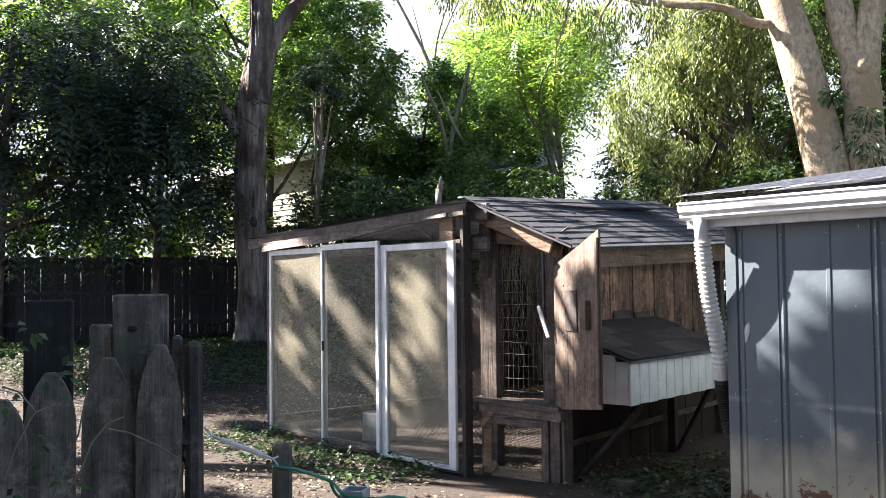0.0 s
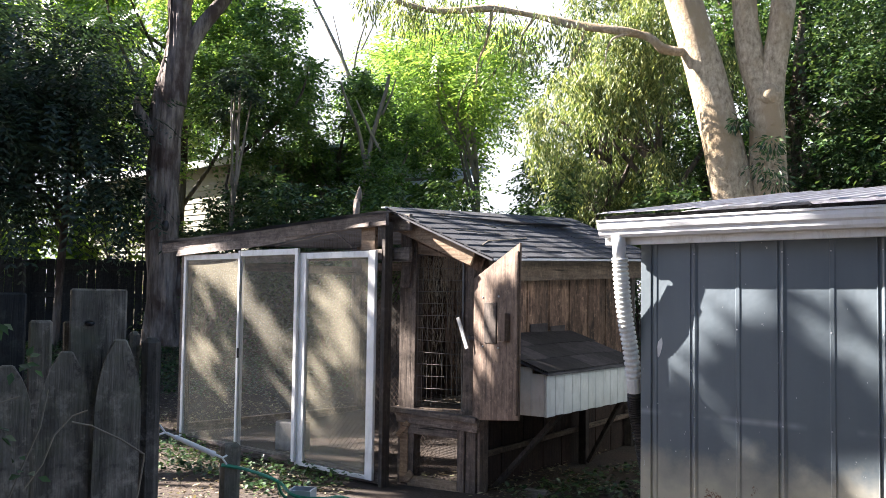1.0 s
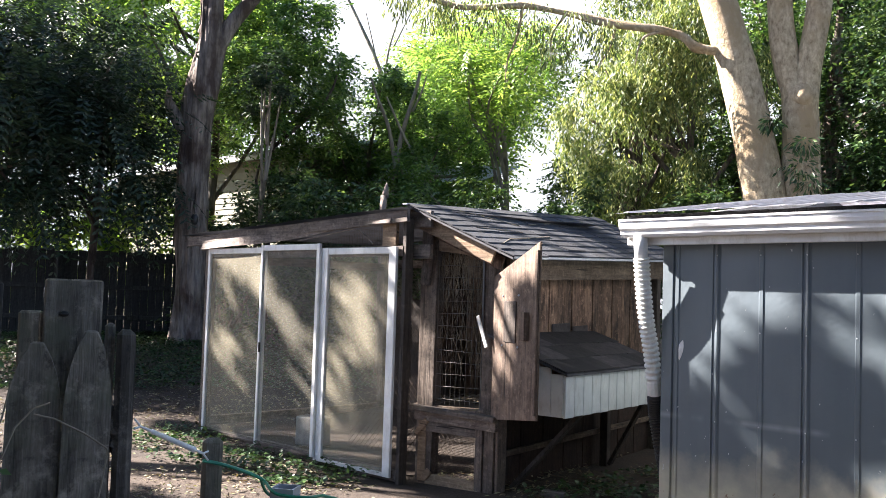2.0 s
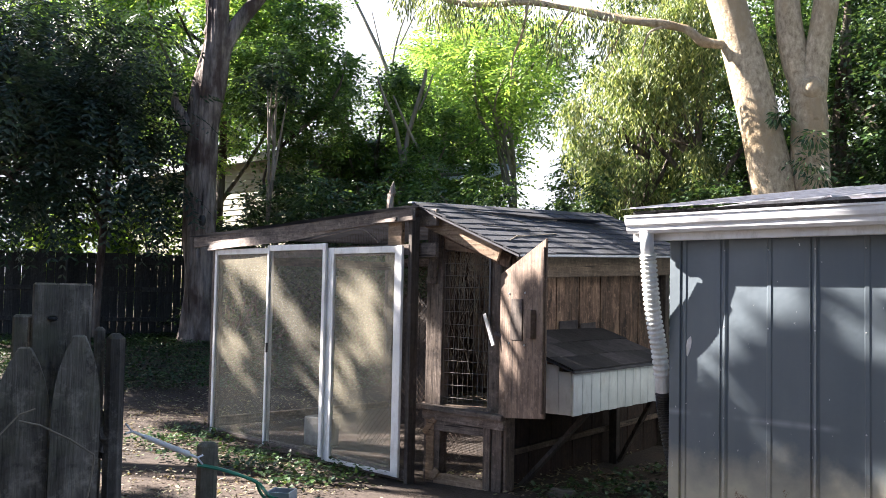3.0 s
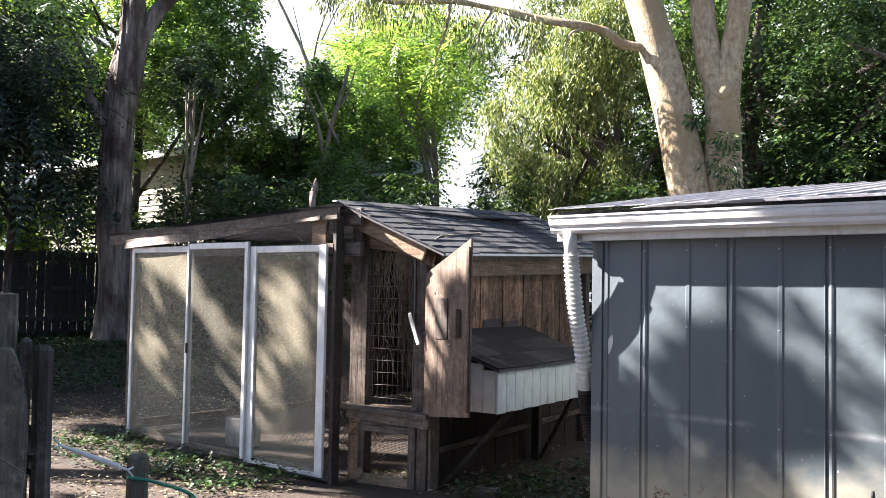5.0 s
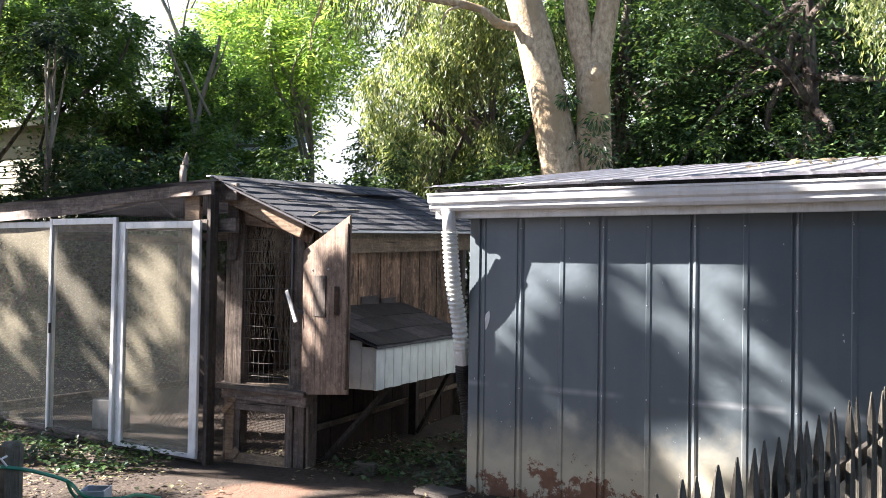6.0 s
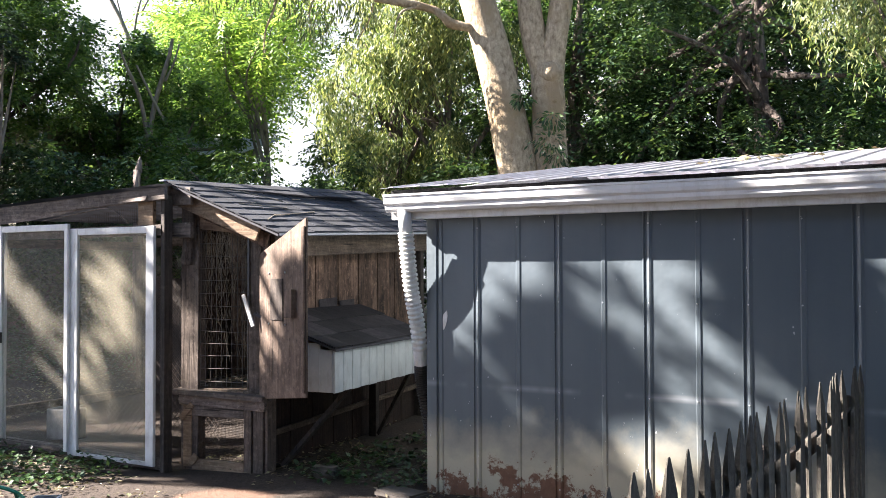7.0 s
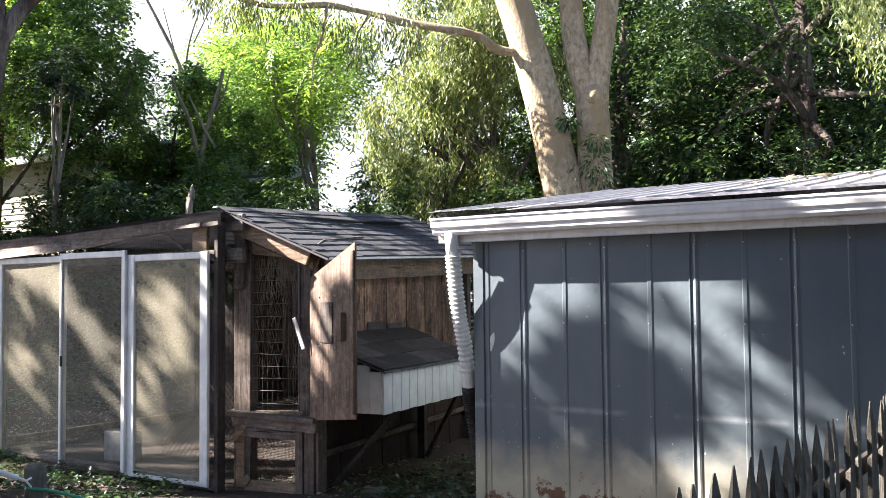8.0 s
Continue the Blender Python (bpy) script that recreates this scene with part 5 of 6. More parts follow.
# the old trunk behind the run, with its broken stub and hole
def build_old_tree():
    t = thing("tree", pose(0, 0, 0), "old rough-barked tree with a knot hole and a forked top", "tree")
    z0 = rise(-14.1, 9.3)
    c = curve([(-14.09, 9.31, z0 - 0.2), (-14.09, 9.31, z0 + 0.3), (-14.10, 9.29, 2.3), (-14.12, 9.27, 4.0), (-14.09, 9.30, 5.0), (-14.00, 9.44, 6.2), (-14.03, 9.40, 7.6), (-14.0, 9.4, 9.5)], 90)
    rad = list(np.interp(np.linspace(0, 1, 90), [0, 0.06, 0.14, 0.5, 0.6, 0.66, 0.8, 1], [0.56, 0.40, 0.30, 0.265, 0.31, 0.27, 0.20, 0.15]))
    bm = tube(bmesh.new(), c, rad, 84, 0.20, 3.0)
    for v in bm.verts:
        q = math.atan2(v.co.y - 9.30, v.co.x + 14.09)
        e = Vector((math.cos(q), math.sin(q), 0))
        v.co += e * (0.035 * noise.noise((e.x * 2, e.y * 2, v.co.z * 0.8)) + 0.04 * noise.noise((e.x * 5, e.y * 5, v.co.z * 0.7)) - 0.05 * max(0, noise.noise((e.x * 9 + 3, e.y * 9, v.co.z * 0.9))) + 0.018 * noise.noise((e.x * 14, e.y * 14, v.co.z * 2.5)))
    part("trunk", bm, BARK_O, t, "rough furrowed grey-brown bark", True)
    part("limb", tube(bmesh.new(), curve([(-14.02, 9.4, 5.7), (-13.8, 9.7, 6.5), (-13.45, 10.2, 7.4), (-13.2, 10.6, 8.6)], 14), list(np.linspace(0.17, 0.09, 14)), 10, 0.2), BARK_O, t, smooth=True)
    part("limb", tube(bmesh.new(), curve([(-14.05, 9.35, 6.3), (-13.9, 9.5, 7.2), (-13.82, 9.6, 8.4)], 10), list(np.linspace(0.16, 0.10, 10)), 10, 0.2), BARK_O, t, smooth=True)
    part("broken_stub", tube(bmesh.new(), curve([(-14.25, 9.1, 4.5), (-14.42, 8.9, 4.9), (-14.47, 8.86, 5.25)], 8), [0.15, 0.14, 0.13, 0.12, 0.10, 0.08, 0.05, 0.015], 10, 0.5), BARK_O, t, smooth=True)
    toward = Vector((0.865, -0.50, -0.07)).normalized()
    bm = bmesh.new()
    bmesh.ops.create_uvsphere(bm, u_segments=12, v_segments=8, radius=1, matrix=Matrix.Translation(Vector((-14.09, 9.30, 2.86)) + toward * 0.265) @ Matrix.Diagonal((0.075, 0.075, 0.12, 1)))
    part("knot_hole", bm, HOSE_B, t, "dark knot hole", True)
    cs = crown_points((-13.2, 10.3, 8.0), (0.9, 0.9, 0.7), 9)
    p, d = in_clumps(cs, [0.45] * 9, 260)
    leaves("crown", p, d - [0, 0, 0.3], 0.13, 0.06, L_DARK, t)


build_old_tree()


# the pale twin-stemmed tree behind the shed
def build_pale_tree():
    t = thing("tree", pose(0, 0, 0), "smooth pale-barked tree with leaning and forked stems", "tree")
    part("trunk", tube(bmesh.new(), curve([(-4.85, 13.7, -0.1), (-4.98, 13.62, 1.6), (-5.17, 13.52, 3.24), (-5.45, 13.40, 4.7), (-5.80, 13.23, 6.15), (-6.4, 13.0, 8.0), (-7.0, 12.8, 9.6)], 40), list(np.linspace(0.36, 0.22, 40)), 20, 0.07, 5.0), BARK_L, t, "leaning pale stem", True)
    part("trunk", tube(bmesh.new(), curve([(-4.62, 13.8, -0.1), (-4.66, 13.78, 2.0), (-4.72, 13.76, 3.4), (-4.76, 13.75, 4.5), (-4.92, 13.66, 5.2), (-5.02, 13.62, 6.1), (-5.1, 13.6, 8.5)], 36), list(np.interp(np.linspace(0, 1, 36), [0, 0.5, 0.58, 1], [0.30, 0.26, 0.20, 0.17])), 18, 0.10, 8.0), BARK_L, t, "upright pale stem", True)
    part("limb", tube(bmesh.new(), curve([(-4.70, 13.72, 4.2), (-4.66, 13.76, 5.0), (-4.52, 13.82, 6.0), (-4.3, 13.9, 8.4)], 24), list(np.linspace(0.22, 0.16, 24)), 16, 0.10, 2.0), BARK_L, t, smooth=True)
    bm = bmesh.new()
    bmesh.ops.create_icosphere(bm, subdivisions=3, radius=0.22, matrix=pose(-4.70, 13.70, 4.72))
    for v in bm.verts:
        v.co += (v.co - Vector((-4.7, 13.7, 4.72))) * 0.3 * noise.noise(v.co * 4)
    part("burl", bm, BARK_L, t, smooth=True)
    part("limb", tube(bmesh.new(), curve([(-5.70, 13.2, 5.40), (-6.0, 12.93, 5.47), (-6.30, 12.71, 5.715), (-7.0, 12.25, 5.84), (-7.63, 11.8, 6.04), (-8.17, 11.35, 6.156), (-8.81, 10.76, 6.11), (-9.25, 10.32, 6.26)], 40), list(np.linspace(0.065, 0.04, 40)), 10, 0.9, 1.0), BARK_L, t, smooth=True)
    for pts in ([(-8.13, 11.38, 6.155), (-8.2, 11.33, 5.65), (-8.3, 11.25, 5.3), (-8.316, 11.223, 4.94)], [(-7.0, 12.25, 5.84), (-7.05, 12.2, 5.5), (-7.2, 12.1, 5.2)], [(-6.4, 12.65, 5.72), (-6.6, 12.4, 5.6), (-6.7, 12.35, 5.2)], [(-7.6, 11.8, 6.03), (-7.8, 11.7, 5.7), (-7.75, 11.65, 5.3)]):
        part("limb", tube(bmesh.new(), curve(pts, 12), list(np.linspace(0.028, 0.008, 12)), 6, 0.3), BARK_L, t, smooth=True)
    hang = np.array([(-7.1, 12.1, 5.7), (-7.5, 11.9, 5.95), (-8.0, 11.5, 6.0), (-8.5, 11.1, 6.1), (-8.9, 10.7, 6.1), (-9.2, 10.4, 6.2), (-7.7, 11.7, 5.6), (-9.5, 10.9, 6.5), (-9.0, 11.5, 6.6), (-10.1, 10.6, 6.6)])
    p, d = in_clumps(hang, [0.33] * len(hang), 300)
    p[:, 2] -= 0.35 * rng.random(len(p)) ** 1.5
    leaves("hanging_sprays", p, d * 0.5 + [0, 0, -1.0], 0.11 * rng.uniform(0.7, 1.3, len(p)), 0.026, L_WILL, t)
    cs = np.concatenate([crown_points((-5.5, 13.2, 10.0), (3.2, 3.0, 1.8), 34), np.array([(-4.55, 13.3, 3.55), (-4.4, 13.3, 3.3), (-4.95, 13.25, 4.25), (-4.5, 13.35, 3.9)])])
    rr = np.array([0.7] * 34 + [0.28, 0.25, 0.16, 0.2])
    for a, b, per in ((0, 34, 300), (34, 38, 90)):
        p, d = in_clumps(cs[a:b], rr[a:b], per)
        leaves("crown", p, d + [0, 0, -0.9], 0.12, 0.035, L_WILL if a == 0 else L_HEDGE, t)


build_pale_tree()

# drooping olive-green trees between house and pale stems
OLIVE = "drooping olive-green tree with sunlit hanging sprays"
tree(OLIVE, (-8.3, 15.0), (-8.2, 14.8, 5.4), 0.12, 0.05, (-8.2, 14.6, 4.6), (1.5, 1.2, 2.4), 30, 0.5, 46, 0.115, 0.029, L_WILL, BARK_D, "strand", 9)
tree(OLIVE, (-7.2, 15.4), (-7.3, 15.2, 6.4), 0.10, 0.05, (-7.5, 15.0, 6.4), (1.5, 1.2, 1.9), 26, 0.5, 46, 0.115, 0.029, L_WILL, BARK_D, "strand", 8)
tree("dark leafy tree standing behind the drooping trees", (-9.7, 16.8), (-9.6, 16.7, 6.0), 0.12, 0.05, (-9.4, 16.7, 4.7), (1.5, 1.4, 3.0), 46, 0.6, 300, 0.12, 0.06, L_HEDGE, BARK_D, "clump", 12)
tree("dark leafy tree standing behind the drooping trees", (-7.6, 17.4), (-7.6, 17.4, 6.5), 0.12, 0.05, (-7.6, 17.2, 6.0), (1.8, 1.4, 3.0), 46, 0.65, 300, 0.12, 0.06, L_MID, BARK_D, "clump", 12)
# shaded feather-leaved trees on the near side of the board fence, leaf green also darkened for that shade
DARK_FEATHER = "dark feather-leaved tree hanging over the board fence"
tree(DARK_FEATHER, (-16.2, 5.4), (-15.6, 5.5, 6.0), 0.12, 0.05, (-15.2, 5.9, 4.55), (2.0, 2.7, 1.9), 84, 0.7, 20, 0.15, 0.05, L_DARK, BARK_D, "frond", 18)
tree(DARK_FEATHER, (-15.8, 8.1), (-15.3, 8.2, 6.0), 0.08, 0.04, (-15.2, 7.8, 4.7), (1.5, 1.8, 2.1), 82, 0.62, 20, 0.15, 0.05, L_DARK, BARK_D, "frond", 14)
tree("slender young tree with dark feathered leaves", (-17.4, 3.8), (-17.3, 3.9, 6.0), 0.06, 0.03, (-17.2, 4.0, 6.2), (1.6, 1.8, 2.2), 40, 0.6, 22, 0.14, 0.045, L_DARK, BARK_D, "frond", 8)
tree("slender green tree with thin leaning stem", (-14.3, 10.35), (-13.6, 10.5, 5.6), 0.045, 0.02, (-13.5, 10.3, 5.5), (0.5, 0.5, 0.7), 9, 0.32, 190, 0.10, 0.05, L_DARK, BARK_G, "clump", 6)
# bright trees behind
tree("tall yellow-green leafy tree in sunlight", (-18.4, 12.0), (-18.2, 12.1, 8.5), 0.13, 0.05, (-18.0, 12.0, 7.6), (2.3, 2.3, 2.9), 92, 0.66, 300, 0.135, 0.068, L_LIME, BARK_D, "clump", 8)
tree("green leafy tree behind the run", (-15.5, 11.9), (-15.4, 11.9, 6.0), 0.09, 0.04, (-15.3, 12.0, 6.2), (1.4, 1.4, 2.0), 64, 0.5, 300, 0.115, 0.058, L_MID, BARK_D, "clump", 7)
tree("bright green tree with long feathered leaves", (-17.6, 20.2), (-17.6, 20.0, 8.0), 0.14, 0.05, (-17.3, 20.0, 7.6), (2.0, 2.0, 2.6), 58, 0.7, 26, 0.19, 0.06, L_LIME, BARK_G, "frond", 16)
tree("light green tree with long feathered leaves", (-12.6, 15.9), (-12.5, 15.8, 6.4), 0.09, 0.04, (-12.2, 15.5, 6.6), (1.5, 1.2, 1.35), 36, 0.5, 24, 0.15, 0.045, L_LIME, BARK_G, "frond", 10)
tree("green leafy tree near the neighbour's house", (-16.2, 17.6), (-16.1, 17.5, 6.0), 0.10, 0.05, (-16.0, 17.4, 5.3), (1.5, 1.5, 1.8), 42, 0.55, 300, 0.12, 0.06, L_MID, BARK_G, "clump", 14)
tree("tall green tree far behind the house", (-25, 24), (-24.8, 23.8, 6), 0.2, 0.08, (-24.9, 23.9, 5.0), (3.8, 3.8, 2.2), 60, 0.9, 260, 0.18, 0.09, L_MID, BARK_G, "clump", 12)
tree("tall green tree far behind the house", (-28, 17), (-28, 17, 10), 0.25, 0.1, (-28, 17, 9.0), (3.6, 3.6, 4.2), 70, 1.0, 260, 0.2, 0.10, L_LIME, BARK_G, "clump", 12)
tree("yellow-green tree beyond the board fence", (-24.5, 6.0), (-24.4, 6.0, 8), 0.2, 0.08, (-24.4, 6.2, 7.0), (3.0, 4.2, 4.6), 84, 0.9, 260, 0.17, 0.085, L_LIME, BARK_G, "clump", 14)
tree("green leafy tree beside the neighbour's house", (-16.3, 15.2), (-16.2, 15.2, 5.2), 0.09, 0.04, (-16.2, 15.0, 5.8), (1.7, 1.5, 1.75), 66, 0.5, 300, 0.115, 0.058, L_MID, BARK_D, "clump", 8)
tree("tall yellow-green tree beyond the board fence", (-21.4, 9.4), (-21.4, 9.4, 8.0), 0.13, 0.05, (-21.3, 9.3, 7.8), (2.6, 2.8, 3.0), 84, 0.7, 290, 0.15, 0.075, L_LIME, BARK_G, "clump", 14)
tree("light green tree in the gap between the trees", (-19.2, 21.2), (-19.1, 21.1, 7.0), 0.12, 0.05, (-19.0, 21.0, 7.0), (2.2, 1.8, 3.2), 64, 0.7, 280, 0.15, 0.075, L_LIME, BARK_G, "clump", 12)
tree("green tree far between the house and the drooping trees", (-13.0, 21.8), (-13.0, 21.8, 6.0), 0.12, 0.05, (-13.4, 21.7, 5.0), (1.7, 1.6, 2.0), 44, 0.65, 280, 0.14, 0.07, L_MID, BARK_G, "clump", 12)
# dense dark trees behind the shed
tree("dense dark green tree behind the metal shed", (-2.2, 16.6), (-2.2, 16.6, 6.5), 0.2, 0.09, (-2.4, 16.6, 5.0), (2.6, 2.0, 3.2), 76, 0.72, 330, 0.10, 0.05, L_HEDGE, BARK_D, "clump", 18)
tree("dense green tree behind the metal shed", (1.6, 18.5), (1.6, 18.5, 6.5), 0.2, 0.09, (1.6, 18.3, 4.2), (2.4, 2.2, 2.6), 60, 0.75, 300, 0.11, 0.055, L_MID, BARK_D, "clump", 18)
tree("dark green tree behind the metal shed", (-5.6, 17.2), (-5.6, 17.2, 6.5), 0.2, 0.09, (-5.7, 17.0, 5.6), (2.2, 1.9, 3.6), 66, 0.75, 330, 0.105, 0.052, L_HEDGE, BARK_D, "clump", 18)
tree("drooping green tree over the shed roof", (1.3, 14.6), (0.2, 14.3, 6.6), 0.08, 0.04, (0.1, 14.1, 6.2), (1.3, 1.3, 1.3), 26, 0.42, 36, 0.10, 0.028, L_WILL, BARK_D, "strand", 8)
tree("sunlit yellow-green tree behind the shed", (-0.9, 22.6), (-0.9, 22.5, 6), 0.15, 0.07, (-0.7, 22.4, 4.7), (1.9, 1.7, 2.2), 50, 0.65, 300, 0.14, 0.07, L_LIME, BARK_G, "clump", 12)
tree("tall sunlit tree far behind the shed", (4.5, 27), (4.5, 27, 8), 0.2, 0.1, (4.0, 27, 6), (5, 3, 4.0), 70, 1.0, 240, 0.18, 0.09, L_LIME, BARK_G, "clump", 12)
tree("tall green tree far behind the shed", (-7, 26), (-7, 26, 9), 0.2, 0.1, (-7, 26, 6.5), (5, 3, 5.5), 80, 1.1, 240, 0.18, 0.09, L_MID, BARK_G, "clump", 12)
for x, y, h in ((-4.2, 21.5, 1.0), (-2.3, 19.6, 0.95), (-4.4, 19.4, 1.0), (1.6, 24.5, 0.8), (-7.6, 21.0, 1.1), (5.2, 22.0, 0.8)):
    tree("dark green tree in the wood behind the shed", (x, y), (x, y, 6.5 * h), 0.2, 0.09, (x, y, 4.6 * h), (2.8, 2.0, 3.9 * h), 84, 0.9, 260, 0.16, 0.08, L_HEDGE, BARK_D, "clump", 10)
tree("green leafy tree before the neighbour's house", (-13.6, 14.9), (-13.5, 14.8, 4.4), 0.08, 0.04, (-13.3, 14.6, 3.9), (1.1, 1.1, 1.5), 34, 0.45, 300, 0.105, 0.052, L_MID, BARK_G, "clump", 12)


# broken bare stems
def build_bare():
    t = thing("dead_tree", pose(0, 0, 0), "bare forked dead tree with pale grey stems", "tree")
    for pts, r in (([(-13.8, 13.9, 0.5), (-13.8, 13.92, 3.5), (-13.75, 14.0, 4.9), (-13.55, 14.25, 6.1), (-13.5, 14.3, 6.5)], 0.075), ([(-13.78, 13.95, 4.2), (-13.9, 13.8, 5.2), (-14.1, 13.6, 5.9), (-14.2, 13.5, 6.3)], 0.05), ([(-13.3, 14.3, 4.3), (-13.6, 14.0, 5.0), (-13.95, 13.75, 5.9)], 0.045), ([(-13.6, 14.2, 5.6), (-13.45, 14.3, 6.0), (-13.4, 14.4, 6.4)], 0.03)):
        c = curve(pts, 14)
        part("stem", tube(bmesh.new(), c, list(np.linspace(r, r * 0.4, 14)), 8, 0.1), BARK_G, t, smooth=True)
    t = thing("dead_tree", pose(0, 0, 0), "thin bare tree against the sky", "tree")
    for pts, r in (([(-18.4, 17.8, 0.5), (-18.4, 17.8, 5.5), (-18.5, 17.6, 7.6), (-18.9, 17.0, 9.2), (-19.3, 16.5, 10.4)], 0.09), ([(-18.5, 17.6, 7.4), (-18.4, 17.7, 8.6), (-18.2, 18.0, 9.8)], 0.045), ([(-18.55, 17.5, 7.8), (-18.9, 17.2, 9.6)], 0.03), ([(-18.35, 17.8, 8.6), (-17.9, 18.2, 9.9)], 0.03)):
        c = curve(pts, 14)
        part("stem", tube(bmesh.new(), c, list(np.linspace(r, r * 0.35, 14)), 7, 0.1), BARK_G, t, smooth=True)
    bm = tube(bmesh.new(), curve([(-9.46, 9.8, -0.05), (-9.46, 9.8, 2.8), (-9.44, 9.82, 3.1), (-9.42, 9.83, 3.3)], 12), [0.05] * 8 + [0.045, 0.035, 0.02, 0.005], 9, 0.35)
    tagged(obj("dead_stump", bm, BARK_O, smooth=True), "tall broken grey stub of a dead tree", "stump")


build_bare()


def shrub(label, centre, size, clumps, r, per, leaf, w, material):
    s = thing("shrub", pose(0, 0, 0), label, "shrub")
    cs = crown_points(centre, size, clumps)
    g = rise(centre[0], centre[1])
    cs[:, 2] = np.maximum(cs[:, 2], g + 0.25)
    pick = rng.choice(clumps, 7, replace=False)
    limbs(s, [(centre[0] + rng.normal() * 0.2, centre[1] + rng.normal() * 0.2, g - 0.05)] * 7, cs[pick], 0.035, BARK_D)
    p, d, u = sprays(cs, r * rng.uniform(0.7, 1.4, clumps), max(4, per // 10), 10)
    grow = rng.uniform(0.6, 1.35, len(p))
    leaves("foliage", p, d, leaf * grow, w * grow, material, s, up=u)


HEDGE = "dense dark glossy-leaved shrub behind the hen house"
for i, (x, y, hgt, m) in enumerate(((-13.0, 10.9, 1.7, L_HEDGE), (-12.0, 11.5, 1.6, L_HEDGE), (-10.9, 11.6, 1.5, L_HEDGE), (-10.2, 12.6, 1.65, L_HEDGE), (-9.0, 12.8, 1.45, L_HEDGE), (-8.0, 13.2, 1.55, L_HEDGE), (-6.9, 13.9, 1.6, L_HEDGE), (-6.1, 14.4, 1.7, L_HEDGE), (-12.4, 13.4, 2.1, L_MID), (-15.0, 11.4, 1.6, L_HEDGE), (-13.9, 10.75, 1.6, L_HEDGE), (-14.3, 11.3, 1.75, L_HEDGE), (-13.4, 11.6, 1.7, L_HEDGE), (-14.6, 10.4, 1.2, L_HEDGE), (-3.4, 15.0, 1.6, L_HEDGE), (-1.3, 15.4, 1.6, L_HEDGE), (0.8, 15.8, 1.6, L_HEDGE))):
    shrub(HEDGE, (x, y, hgt + 0.35), (1.1, 1.05, hgt + 0.2), 44, 0.36, 170, 0.095, 0.05, m)
for x, y, hh in ((-18.6, 7.6, 1.1), (-18.9, 6.2, 1.0), (-19.8, 5.0, 1.2), (-17.9, 8.9, 1.0), (-17.2, 10.0, 1.0), (-20.6, 2.6, 1.2), (-20.1, 3.8, 1.2)):
    shrub("bright lime-green shrub beyond the board fence", (x - 0.5, y + 0.3, 1.9 + hh * 0.6), (1.3, 1.4, hh + 0.5), 30, 0.42, 130, 0.14, 0.09, L_LIME)
shrub("tall dark evergreen shrub in front of the neighbouring house", (-13.5, 12.3, 2.6), (1.25, 0.9, 1.45), 30, 0.42, 170, 0.12, 0.06, L_HEDGE)

# unseen tall trees added to the side, whose crowns throw the dappled shade
def shade_tree(base, centre, size, clumps, r, per):
    tree("unseen tall spreading tree added to shade the yard", base, (base[0], base[1], centre[2] - 0.5), 0.28, 0.12, centre, size, clumps, r, per, 0.2, 0.11, L_DARK, BARK_D, "clump", 3)


rng = np.random.default_rng(21)


def gap_crown(base, top, y, x0, x1, z0, z1, gaps, k, reach, rim):
    """An unseen thin crown added up-sun: its leaf clumps shade a stretch of wall, with holes where the sun comes
    through.
    """
    t = thing("tree", pose(0, 0, 0), "unseen open-crowned tree added to throw dappled shade", "tree")
    c = curve([(*base, -0.1), (base[0] + 0.3, base[1] + 0.2, 0.5 * top[2]), top], 14)
    part("trunk", tube(bmesh.new(), c, list(np.linspace(0.26, 0.1, 14)), 10, 0.15), BARK_D, t, smooth=True)
    cs = []
    while len(cs) < k:
        x, z = rng.uniform(x0, x1), rng.uniform(z0, z1)
        if rng.random() > 0.02 and any(((x - a) / (ra + rim)) ** 2 + ((z - b) / (rb + rim - 0.03)) ** 2 < 1 for a, b, ra, rb in gaps):
            continue
        cs.append(np.array((x, y, z)) + np.array(SUN) * rng.uniform(*reach))
    cs = np.array(cs)
    limbs(t, [c[10]] * 3 + [c[12]] * 3, cs[rng.choice(k, 6, replace=False)], 0.05, BARK_D)
    p, d = in_clumps(cs, 0.16 * rng.uniform(0.8, 1.35, k), 90)
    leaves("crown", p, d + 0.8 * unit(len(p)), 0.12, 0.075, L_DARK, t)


gap_crown((-11.5, -2.5), (-11.0, 0.5, 7.4), SY, -2.7, 1.6, -0.3, 1.85, [(-1.95, 1.60, 0.5, 0.13), (-2.3, 1.45, 0.2, 0.3), (-1.2, 1.62, 0.4, 0.08), (-1.85, 1.35, 0.10, 0.12), (-0.72, 1.48, 0.12, 0.06), (-0.60, 1.33, 0.04, 0.04), (-0.72, 0.97, 0.10, 0.05), (-0.40, 0.85, 0.30, 0.10), (0.05, 0.74, 0.26, 0.08), (-0.50, 0.42, 0.70, 0.06), (-1.4, 0.36, 0.22, 0.02), (0.75, 1.5, 0.2, 0.2)], 160, (12.2, 14.2), 0.37)
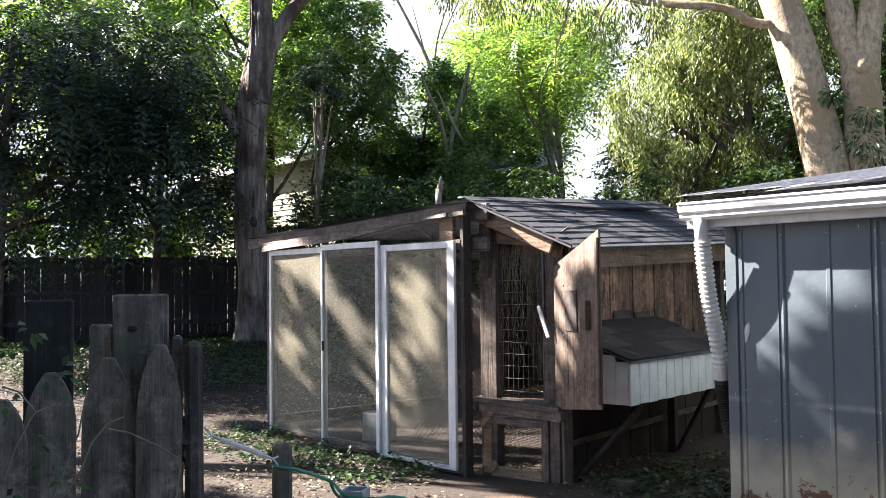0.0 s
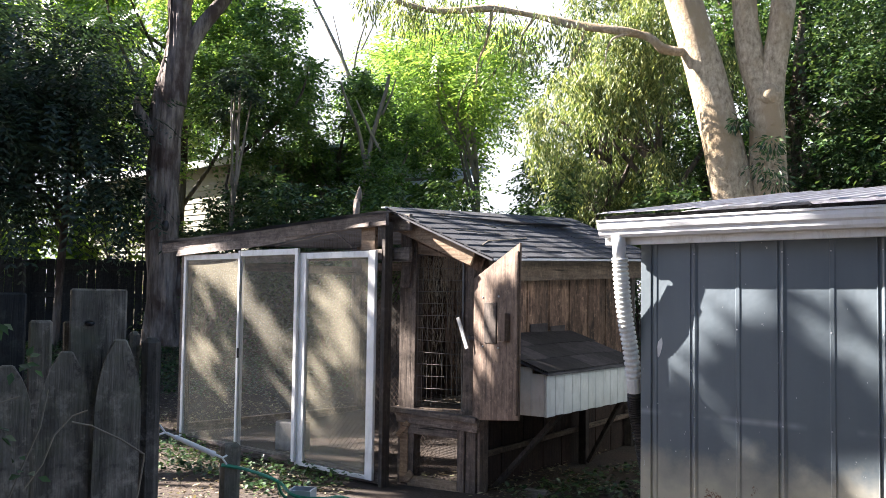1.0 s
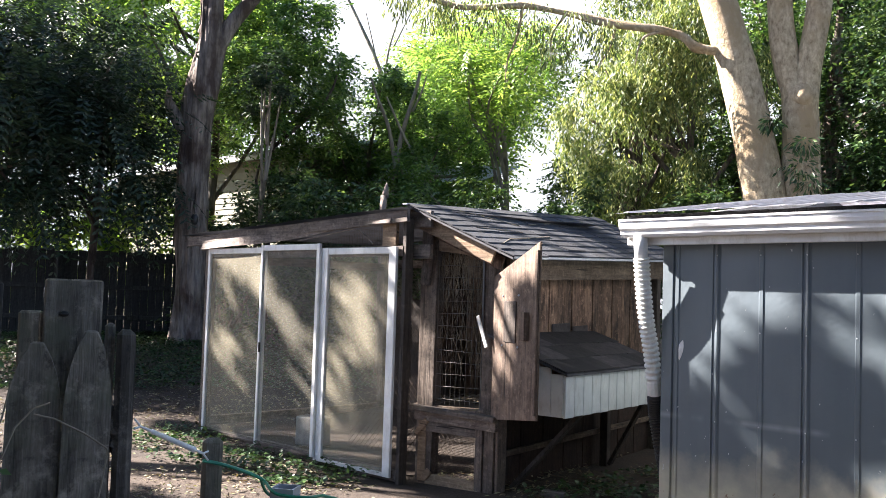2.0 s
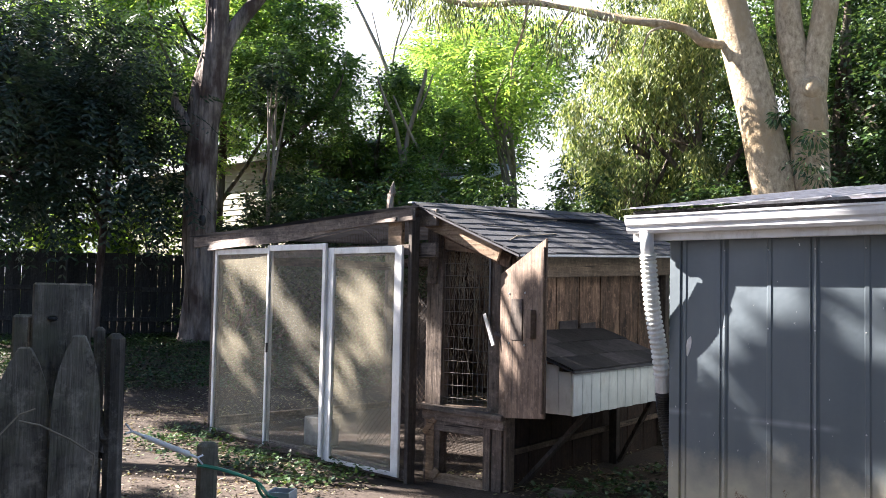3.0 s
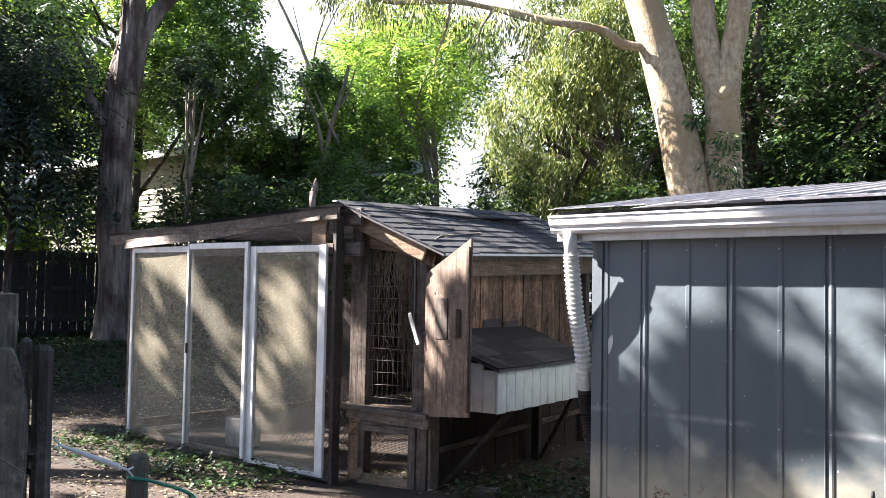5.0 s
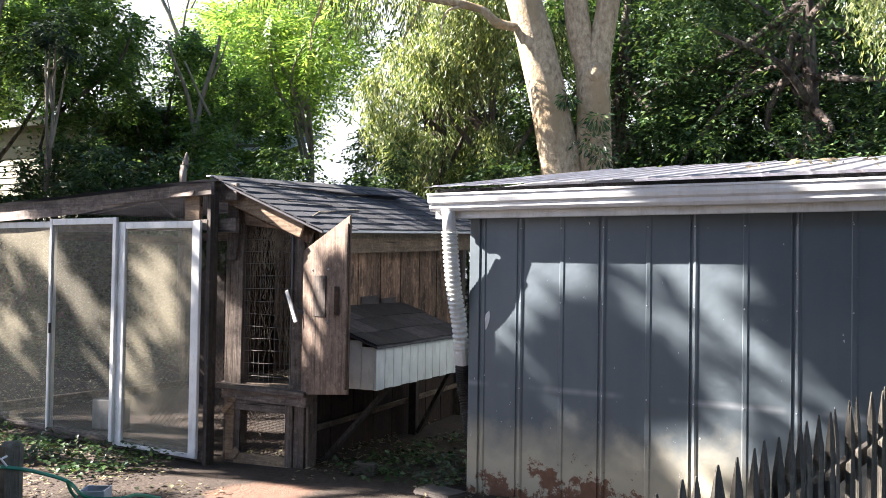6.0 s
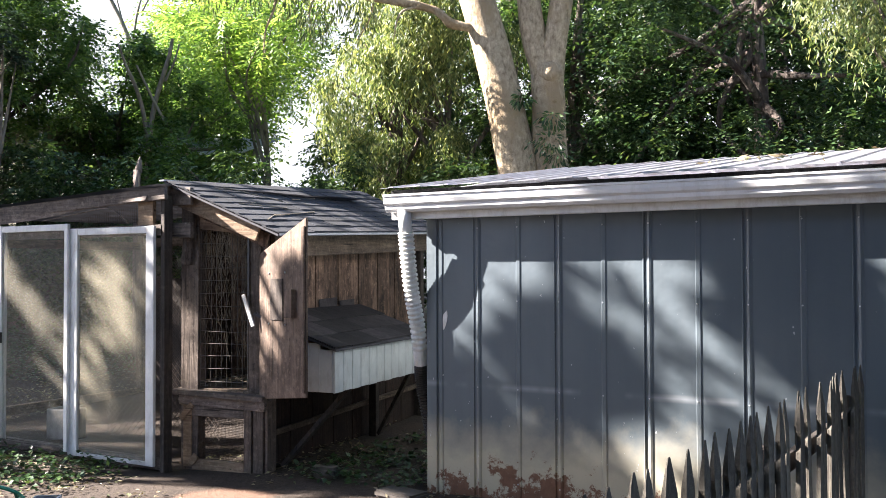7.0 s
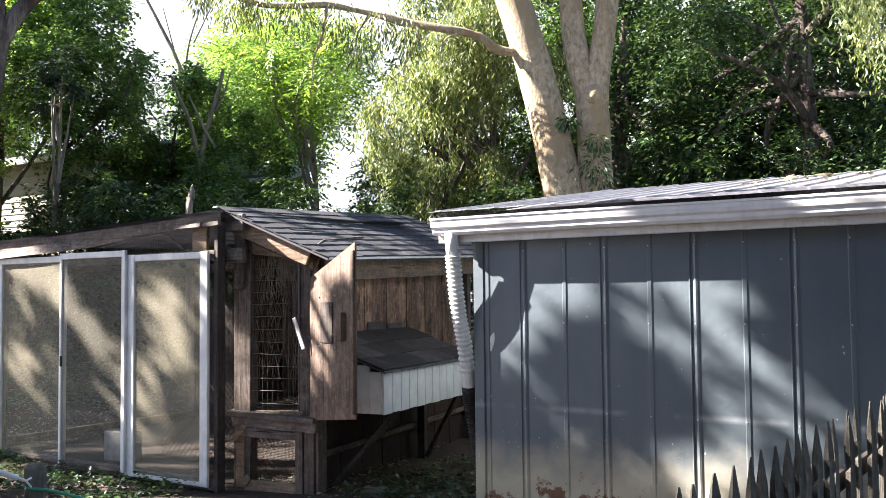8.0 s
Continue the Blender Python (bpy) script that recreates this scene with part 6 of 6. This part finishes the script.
gap_crown((-17.5, -2.0), (-16.6, 0.4, 7.6), YS, -8.3, -4.7, -0.1, 2.2, [(-7.55, 1.35, 0.16, 0.32), (-7.22, 0.85, 0.16, 0.30), (-7.1, 1.70, 0.16, 0.10), (-7.6, 1.87, 0.14, 0.08), (-7.35, 0.28, 0.14, 0.10), (-6.5, 1.55, 0.04, 0.12), (-6.28, 0.92, 0.08, 0.22), (-5.42, 1.82, 0.12, 0.12), (-5.15, 1.55, 0.12, 0.16), (-5.55, 1.28, 0.20, 0.16), (-5.25, 1.05, 0.24, 0.18), (-5.05, 0.75, 0.1, 0.3), (-5.52, 0.45, 0.05, 0.16), (-4.65, 2.05, 0.2, 0.15)], 96, (12.2, 14.2), 0.275)
gap_crown((-14.5, 0.2), (-13.9, 1.9, 7.0), 6.3, -3.95, -2.75, -0.5, 0.45, [(-3.1, -0.2, 0.1, 0.05)], 26, (12.2, 14.2), 0.2)
shade_tree((-14.5, -5.5), (-14.2, -1.0, 7.4), (4.2, 1.3, 0.7), 24, 0.3, 150)
shade_tree((-13.0, -4.5), (-14.6, 3.7, 9.5), (0.9, 1.2, 0.5), 11, 0.3, 160)
shade_tree((-21.8, 2.9), (-21.6, 3.3, 8.2), (2.8, 2.4, 2.0), 70, 0.7, 200)
shade_tree((-14.0, -6.5), (-13.2, -3.2, 10.0), (3.2, 2.2, 1.2), 25, 0.37, 190)
shade_tree((-10.5, -6.0), (-9.8, -2.4, 8.7), (2.2, 2.6, 1.2), 24, 0.5, 260)


def build_blocking_wall():
    """Unseen plain wall added behind the viewer: closes the yard and blocks sky light."""
    w = obj("house_wall", bx(-5.5, 9.5, -2.3, -2.0, -0.1, 5.2), W_GREY)
    tagged(w, "plain grey boarded wall added unseen to close the yard", "wall", kind="structure")


build_blocking_wall()


def unseen_canopy(base, centre, size):
    tree("unseen tall spreading tree added to shade the yard", base, (base[0], base[1], centre[2] - 0.5), 0.3, 0.14, centre, size, 70, 0.95, 90, 0.32, 0.18, L_MID, BARK_D, "clump", 8)


# overhead crowns out of view, added to cut the sky light on the yard
unseen_canopy((4.5, -4.5), (1.5, -1.0, 9.5), (5.5, 4.5, 1.4))
unseen_canopy((6.5, 3.0), (1.0, 4.2, 11.0), (5.0, 4.0, 1.4))
unseen_canopy((-5.0, -5.5), (-4.2, -2.0, 10.5), (3.8, 3.4, 1.2))
# added out of view to block sky light from the right
tree("unseen leafy tree added beside the yard", (8.0, 5.5), (8.0, 5.5, 5), 0.2, 0.1, (8.0, 5.5, 4.5), (2.5, 4.5, 4.0), 60, 1.0, 160, 0.2, 0.11, L_MID, BARK_D, "clump", 10)
gap_crown((-12.5, -4.0), (-13.0, -2.2, 7.2), 4.1, -5.2, -1.9, -0.7, 0.8, [(-4.3, 0.1, 0.25, 0.05), (-3.0, -0.1, 0.2, 0.05)], 46, (12.2, 14.2), 0.22)


# ---- ground cover ----
def on_ground(k, x0, x1, y0, y1, test):
    p = np.stack([rng.uniform(x0, x1, k), rng.uniform(y0, y1, k)], 1)
    keep = np.array([test(a, b) for a, b in p])
    p = p[keep]
    z = np.array([rise(a, b) + 0.025 * noise.noise((a * 0.9, b * 0.9, 0)) for a, b in p])
    return np.concatenate([p, z[:, None]], 1)


def open_ground(x, y):
    if x > SX0 - 0.05 and y > SY - 0.05:
        return False
    return not (-4.7 < x < -3.0 and 4.9 < y < 6.2 and noise.noise((x * 2, y * 2, 0)) < 0.35)


p = on_ground(26000, -14, 1.0, 2.6, 9.0, lambda x, y: open_ground(x, y) and not (-7.9 < x < -4.9 and y > 6.1) and noise.noise((x * 1.1, y * 1.1, 5)) > -0.25)
p[:, 2] += rng.uniform(0.003, 0.03, len(p))
tagged(leaves("leaf_litter", p, unit(len(p)) * [1, 1, 0.22], rng.uniform(0.025, 0.07, len(p)), rng.uniform(0.012, 0.03, len(p)), L_DRY, up=np.array([0, 0, 1.0]) + 0.5 * unit(len(p))), "dry fallen leaves scattered over the earth", "leaf litter", kind="stuff")


def ivy_at(x, y):
    a = -8.2 < x < -4.95 and 4.9 + 0.25 * noise.noise((x * 1.5, 0, 0)) < y < 5.9
    b = x < -8.4 and (-x * 0.85 + y * 0.53) > 12.2
    c = -3.75 < x < -2.58 and y > 6.25
    return (a or b or c) and noise.noise((x * 1.6, y * 1.6, 8)) > -0.3


p = on_ground(60000, -17, -2.6, 4.6, 13, ivy_at)
p[:, 2] += rng.uniform(0.01, 0.085, len(p))
tagged(leaves("ivy", p, unit(len(p)) * [1, 1, 0.3], rng.uniform(0.03, 0.075, len(p)), rng.uniform(0.025, 0.055, len(p)), L_IVY, up=np.array([0, 0, 1.0]) + 0.45 * unit(len(p))), "low dark green ivy covering the ground", "ivy", kind="stuff")
